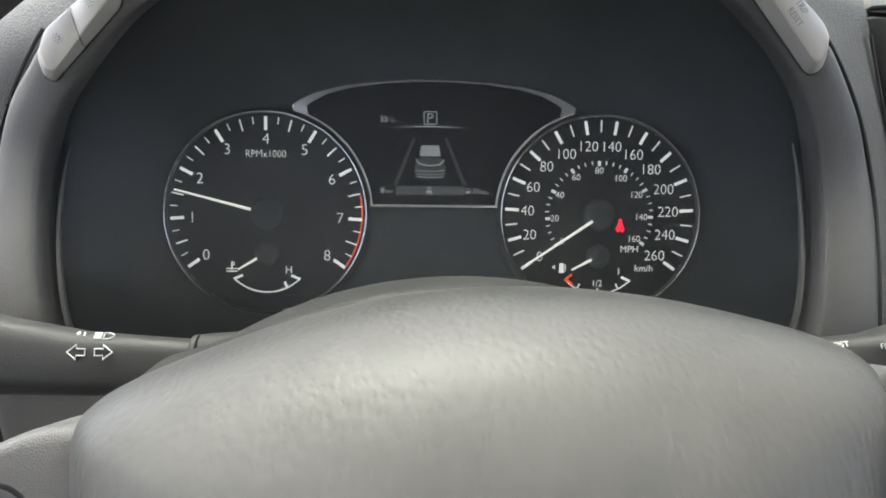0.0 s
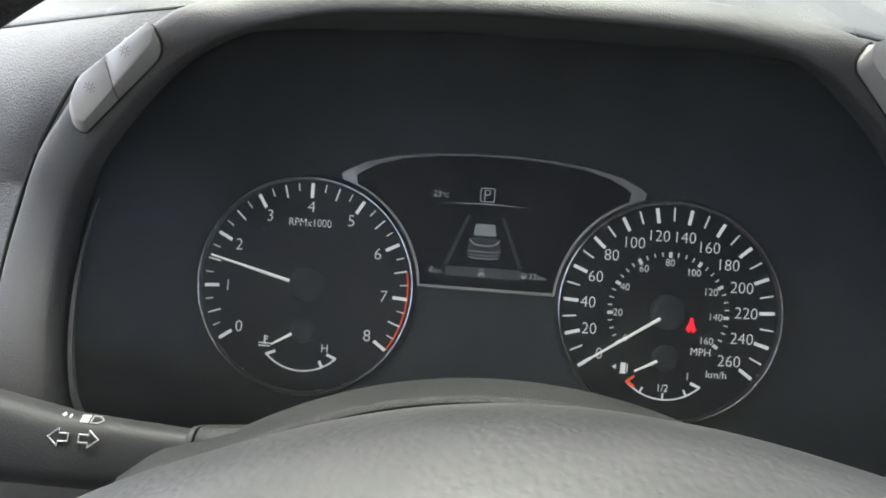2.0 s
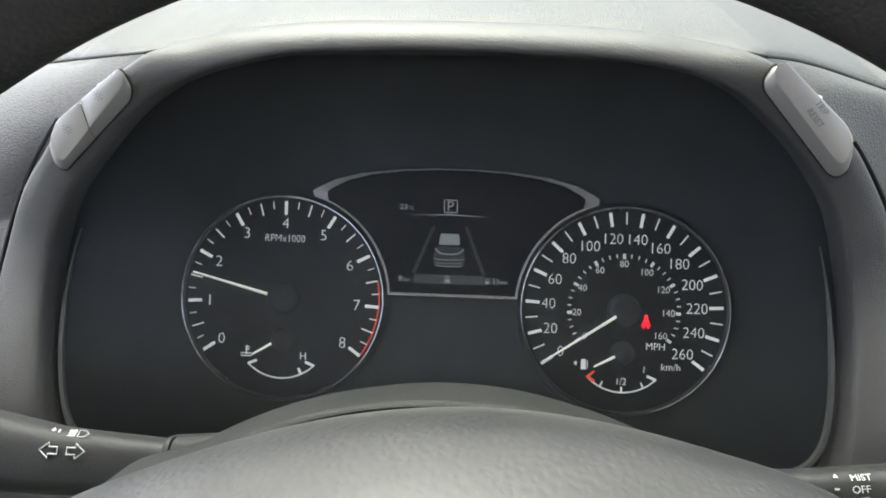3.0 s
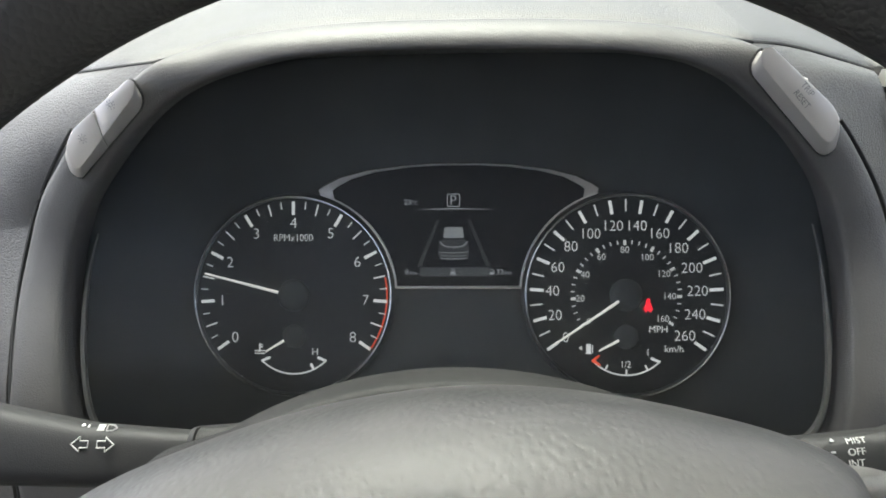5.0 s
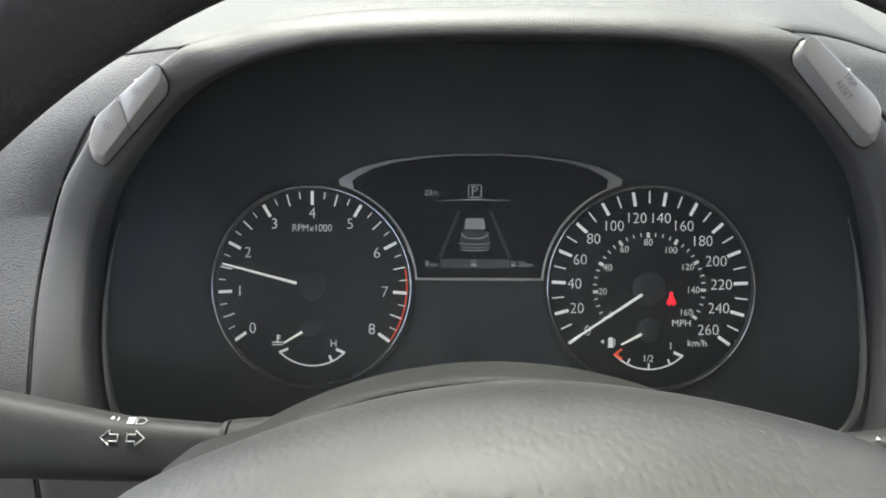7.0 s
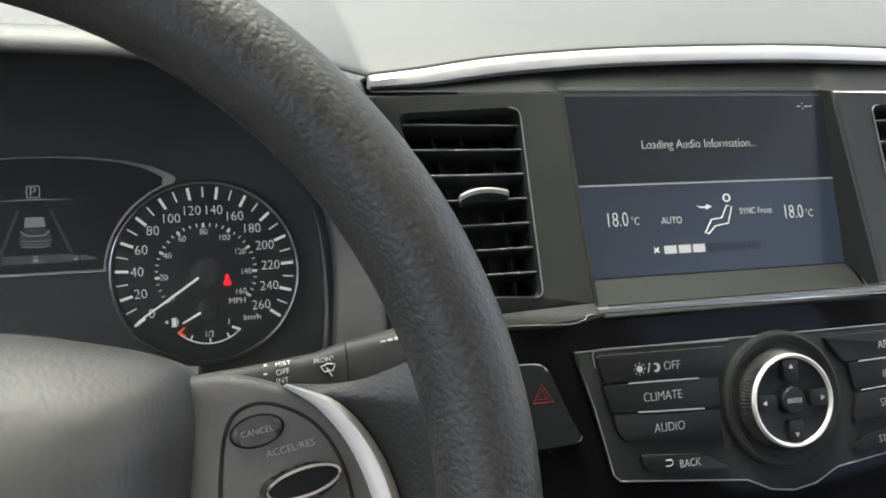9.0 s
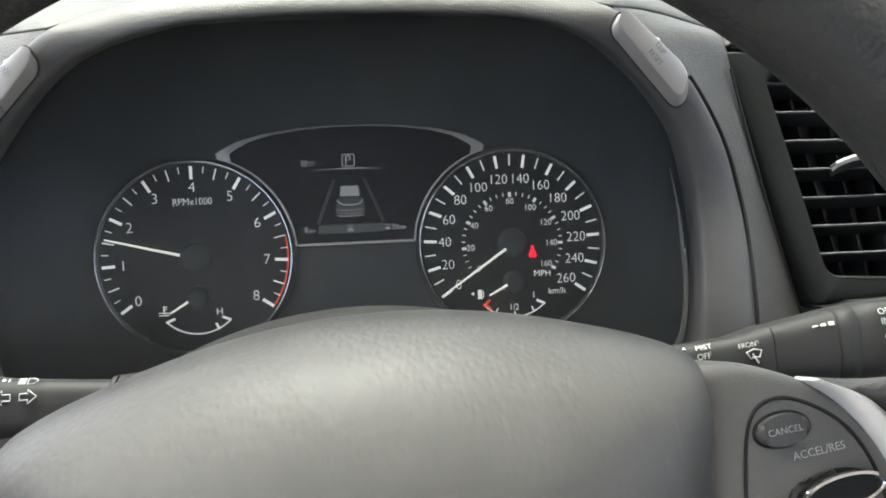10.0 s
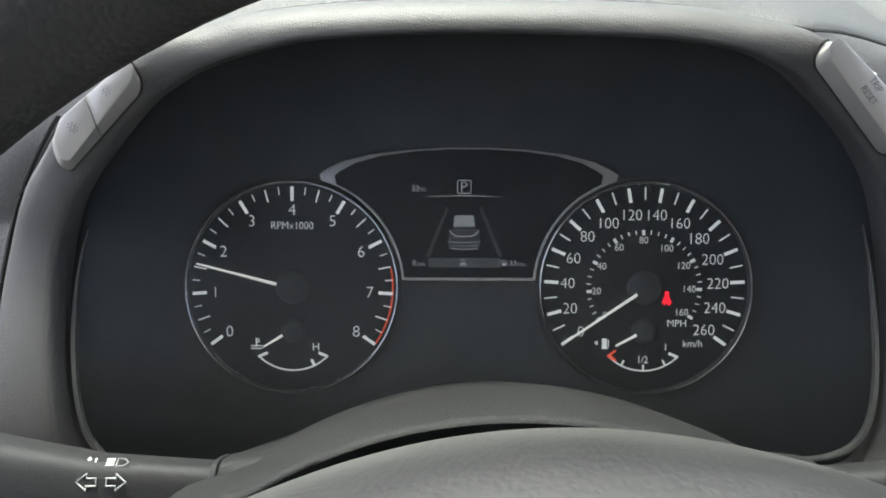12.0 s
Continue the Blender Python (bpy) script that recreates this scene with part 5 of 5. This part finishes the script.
for i, p in enumerate(top_line):
    if p.x > 2 * CX - 0.1855:
        break
    flip = 1 if p.x < CX else -1
    u = min(1.0, max(0.0, ((p.x if flip > 0 else 2 * CX - p.x) - 0.1855) / 0.1175))
    e = skin(u, 0.002, -0.0006, flip)
    back = 0.012 * max(0.0, 1 - i / 30)
    top = Vector((p.x, p.y + 0.001 - back, p.z - 0.0072 - 0.003 * min(1.0, max(0.0, (p.x - 0.1935) / 0.045))))
    low = Vector((p.x, e.y, max(1.2222, e.z))) if not 0.303 < p.x < 2 * CX - 0.303 else Vector((p.x, -0.0835, 1.2222))
    rr.append([top + Vector((0, 0.012, 0)), top.lerp(low, 0.12) + Vector((0, 0.002, 0)), top.lerp(low, 0.6) + Vector((0, 0.002, -0.0004)), low])
# Key black instead of the plate's grey carries the strip's shade in colour.
part("undercut", loft(rr), KEY, strip, "undercut below the strip, coloured black for its shade", smooth=70)
# glossy lower fascia and its control panel
FASCIA = slope(0, -0.168, 1.0955, 0.36)
FK = math.hypot(1, 0.36)


def fz(z):
    return (z - 1.0955) * FK


fascia = thing("lower_fascia", "glossy black lower console fascia with chrome line", "console panel", FASCIA)
part("panel", prism([(0.2420, fz(1.1085)), (0.2835, fz(1.1065)), (0.2983, fz(1.1105)), (0.60, fz(1.1105)), (0.60, fz(0.93)), (0.250, fz(0.93))], -0.02, -0.003, 0.002), GLOSS, fascia)
part("chrome_line", tube(curve([(0.2425, fz(1.1102), -0.001), (0.262, fz(1.1096), -0.001), (0.2835, fz(1.1085), -0.001), (0.2920, fz(1.1105), -0.001), (0.2983, fz(1.1125), -0.001), (0.35, fz(1.1128), -0.001), (0.4875, fz(1.1118), -0.001), (0.6, fz(1.1112), -0.001)], 50), 0.0005, 6), CHROME, fascia, "thin chrome line")
# Dull silver band draws the reflection along the ledge's lip.
part("lip_reflection", loft([[(x, fz(1.1122), -0.0025), (x, fz(1.1128), 0.0002), (x, fz(1.1146), 0.0004), (x, fz(1.1156), -0.0025)] for x in (0.2995, 0.34, 0.40, 0.46, 0.52, 0.6)], closed=True, caps=True), LINE, fascia, "thin pale band for the ledge lip's reflection", smooth=60)
part("shadow_gap", tube([(x, fz(1.1163), -0.0008) for x in (0.306, 0.40, 0.484)], 0.0007, 6), SEAM, fascia, "dark gap above the pale lip band")
KX = 0.4075
half = [(0.2838, 1.0945), (0.2926, 1.0660), (0.3002, 1.0335), (0.3035, 1.0305), (0.3783, 1.0225), (0.3930, 1.0160), (KX, 1.0140)]
pts = [(x, fz(z)) for x, z in half] + [(2 * KX - x, fz(z)) for x, z in half[-2::-1]]
control = thing("control_panel", "dark grey audio and climate control panel with rotary knob", "control panel", FASCIA)
part("panel", prism(pts, -0.006, 0.0006, 0.001), DARK, control)
part("chrome_outline", tube([(x, y, 0.0005) for x, y in pts], 0.0005, 6, True), LINE, control, "thin silver outline")
keys = [
    ([(0.2952, 1.0905), (0.2967, 1.0921), (0.3720, 1.0912), (0.3653, 1.0767), (0.2978, 1.0782)], [(0.4343, 1.0908), (0.5198, 1.0921), (0.5172, 1.0782), (0.4462, 1.0767)], "OFF", 0.3378, 1.0843),
    ([(0.2968, 1.0774), (0.3650, 1.0760), (0.3650, 1.0606), (0.3009, 1.0636)], [(0.4488, 1.0760), (0.5182, 1.0774), (0.5141, 1.0636), (0.4521, 1.0609)], "CLIMATE", 0.3308, 1.0698),
    ([(0.3012, 1.0628), (0.3637, 1.0598), (0.3660, 1.0440), (0.3085, 1.0490), (0.3034, 1.0544)], [(0.4524, 1.0600), (0.5138, 1.0628), (0.5116, 1.0544), (0.5065, 1.0490), (0.4506, 1.0430), (0.4490, 1.0462)], "AUDIO", 0.3332, 1.0543),
    ([(0.3152, 1.0422), (0.3506, 1.0389), (0.3670, 1.0309), (0.3660, 1.0290), (0.3199, 1.0332), (0.3163, 1.0363)], [(0.4480, 1.0290), (0.4474, 1.0318), (0.4558, 1.0371), (0.4690, 1.0389), (0.4998, 1.0422), (0.4987, 1.0363), (0.4951, 1.0332)], "BACK", 0.3435, 1.0355),
]
right_words = (("APPS", 0.4704, 1.0841), ("INFO", 0.4718, 1.0684), ("SETTING", 0.4681, 1.0534), ("STATUS", 0.4645, 1.0345))
for k, (west_key, east_key, word, tx, tz) in enumerate(keys):
    for outline in (west_key, east_key):
        q = [(x, fz(z)) for x, z in outline]
        part("key", prism(rounded(q, 0.0018, 3), 0.0, 0.0030, 0.0008), KEY, control, "black push key")
    size = 0.0068 if k < 3 else 0.0058
    write(word, size, tx, fz(tz), 0.0032, KEYPRINT, control, wide=0.85)
    word, x0, z0 = right_words[k]
    me = lettering(word, size, "lettering", KEYPRINT, 0.85)
    part("lettering", me, KEYPRINT, control, m=pose(x0 - min(v.co.x for v in me.vertices), fz(z0), 0.0032))
    if k in (0, 1):
        for x0, x1, z0, z1 in (((0.3118, 0.3529, 1.0774, 1.0764), (0.4560, 0.5030, 1.0764, 1.0774)), ((0.3158, 0.3549, 1.0630, 1.0611), (0.4560, 0.4990, 1.0611, 1.0630)))[k]:
            # Pale bar painted as the highlight along the key's lower edge.
            part("key_highlight_line", prism([(x0, fz(z0) - 0.0003), (x1, fz(z1) - 0.0003), (x1, fz(z1) + 0.0003), (x0, fz(z0) + 0.0003)], 0.002, 0.0034), KEYSHINE, control)
part("key_bank_edge", tube(curve([(0.2945, fz(1.0860), 0.0008), (0.2937, fz(1.0925), 0.0008), (0.2955, fz(1.0944), 0.0008), (0.3007, fz(1.0950), 0.0008), (0.34, fz(1.0944), 0.0008), (0.3751, fz(1.0938), 0.0008)], 24), 0.0004, 6), LINE, control, "dim silver edge over the keys")
bm = prism(ellipse(0.3187, fz(1.0838), 0.0018, 0.0018, 16), 0.003, 0.0032)
for k in range(8):
    q = spot(0.3187, k * 45, 0.0030, fz(1.0838))
    box(q[0] - 0.0003, q[0] + 0.0003, q[1] - 0.0003, q[1] + 0.0003, 0.003, 0.0032, bm=bm)
prism([(0.3233, fz(1.0818)), (0.3238, fz(1.0818)), (0.3251, fz(1.0864)), (0.3246, fz(1.0864))], 0.003, 0.0032, bm=bm)
prism([spot(0.3283, a, 0.0024, fz(1.0838)) for a in range(-20, 201, 20)] + [spot(0.3275, a, 0.0016, fz(1.0840)) for a in range(190, -11, -25)], 0.003, 0.0032, bm=bm)
part("day_night_symbol", bm, KEYPRINT, control)
part("return_symbol", tube(curve([(0.3290, fz(1.0380), 0.0032), (0.3320, fz(1.0380), 0.0032), (0.3331, fz(1.0366), 0.0032), (0.3320, fz(1.0353), 0.0032), (0.3288, fz(1.0353), 0.0032)], 16), 0.0003, 4), KEYPRINT, control)
KM = pose(KX - 0.0031, fz(1.0612), 0)
rings = []
for r, z in ((0.0285, -0.003), (0.0288, 0.0005), (0.0282, 0.0030), (0.0270, 0.0050), (0.0262, 0.0075), (0.0256, 0.0095), (0.0252, 0.0105)):
    rings.append([((r - (0.0005 if i % 2 else 0.0)) * math.cos(math.pi * i / 90), (r - (0.0005 if i % 2 else 0.0)) * math.sin(math.pi * i / 90), z) for i in range(180)])
knob = part("rotary_knob", loft(rings, closed=True), KNURL, control, "chrome rotary knob with knurled side", m=KM, smooth=20)
part("knob_ring", revolve([(0.0253, 0.0100), (0.0250, 0.0116), (0.0244, 0.0122), (0.0236, 0.0120), (0.0231, 0.0108), (0.0226, 0.0102)], 96), SATIN, knob, "bright chrome ring")
part("knob_dish", revolve([(0.0284, -0.0020), (0.0296, -0.0005), (0.0330, 0.0026), (0.0352, 0.0038), (0.0368, 0.0032), (0.0378, 0.0)], 96), DARK, control, "dark dished ring", m=KM)
part("knob_face", revolve([(0.0, 0.0080), (0.0080, 0.0080), (0.0160, 0.0088), (0.0215, 0.0100), (0.0232, 0.0106)], 64), KEY, knob)
part("enter_key", revolve([(0.0, 0.0122), (0.0066, 0.0120), (0.0073, 0.0112), (0.0074, 0.0078)], 40), KEY, knob, "round centre key")
write("ENTER", 0.0040, 0, 0, 0.0124, KEYPRINT, knob, wide=0.8)
for a in (0, 90, 180, 270):
    x, y = spot(0, a, 0.0162)
    part("direction_key", prism(rounded([(-0.0042, -0.0056), (0.0042, -0.0056), (0.0049, 0.0056), (-0.0049, 0.0056)], 0.0016), 0.0080, 0.0116, 0.0008), KEY, knob, m=pose(x, y, 0, 0, 0, -a))
    x, y = spot(0, a, 0.0182)
    part("direction_symbol", prism([(-0.0014, -0.0010), (0.0014, -0.0010), (0, 0.0014)], 0.0116, 0.0118), KEYPRINT, knob, m=pose(x, y, 0, 0, 0, -a))
part("socket_edge", loft([[(0.2625, fz(1.0524), -0.0028), (0.2648, fz(1.0522), -0.0028), (0.2640, fz(1.0518), -0.0016)], [(0.2690, fz(1.0448), -0.0028), (0.2702, fz(1.0448), -0.0028), (0.2696, fz(1.0448), -0.0012)], [(0.2711, fz(1.0430), -0.0028), (0.2714, fz(1.0430), -0.0028), (0.2712, fz(1.0430), -0.0024)]], closed=True, caps=True), CHROME, fascia, "short chrome edge of a socket")
hazard = thing("hazard_switch", "black hazard switch with red triangle", "switch", FASCIA)
part("key", prism(rounded([(0.2400, fz(1.0912)), (0.2604, fz(1.0910)), (0.2676, fz(1.0888)), (0.2781, fz(1.0638)), (0.2836, fz(1.0536)), (0.2790, fz(1.0515)), (0.2400, fz(1.0500))], 0.004), -0.004, 0.0025, 0.0022, 4), KEY, hazard)
# Pale tubes draw the highlights on the key's bevels and corner.
part("key_edge_shine", tube(curve([(0.2400, fz(1.0903), 0.0010), (0.2600, fz(1.0901), 0.0010), (0.2655, fz(1.0884), 0.0010), (0.2684, fz(1.0850), 0.0006)], 20), 0.0012, 6), KEYSHINE, hazard, "bright line for the lit upper bevel")
part("key_side_shine", tube([(0.2684, fz(1.0850), 0.0012), (0.2730, fz(1.0745), 0.0012), (0.2781, fz(1.0630), 0.0012)], 0.0004, 6), KEYSHINE, hazard, "thin bright line for the lit side bevel")
part("corner_glint", tube(curve([(0.2790, fz(1.0517), 0.001), (0.2826, fz(1.0524), 0.001), (0.2840, fz(1.0545), 0.001)], 10), 0.0003, 6), LINE, hazard, "thin pale line for the corner's glint")
for r in (0.0062, 0.0030):
    part("triangle_symbol", tube([(x, y, 0.0022) for x, y in (spot(0.2637, a, r, fz(1.0755)) for a in (0, 120, 240))], 0.0005 if r > 0.004 else 0.0004, 4, True), HAZRED, hazard)
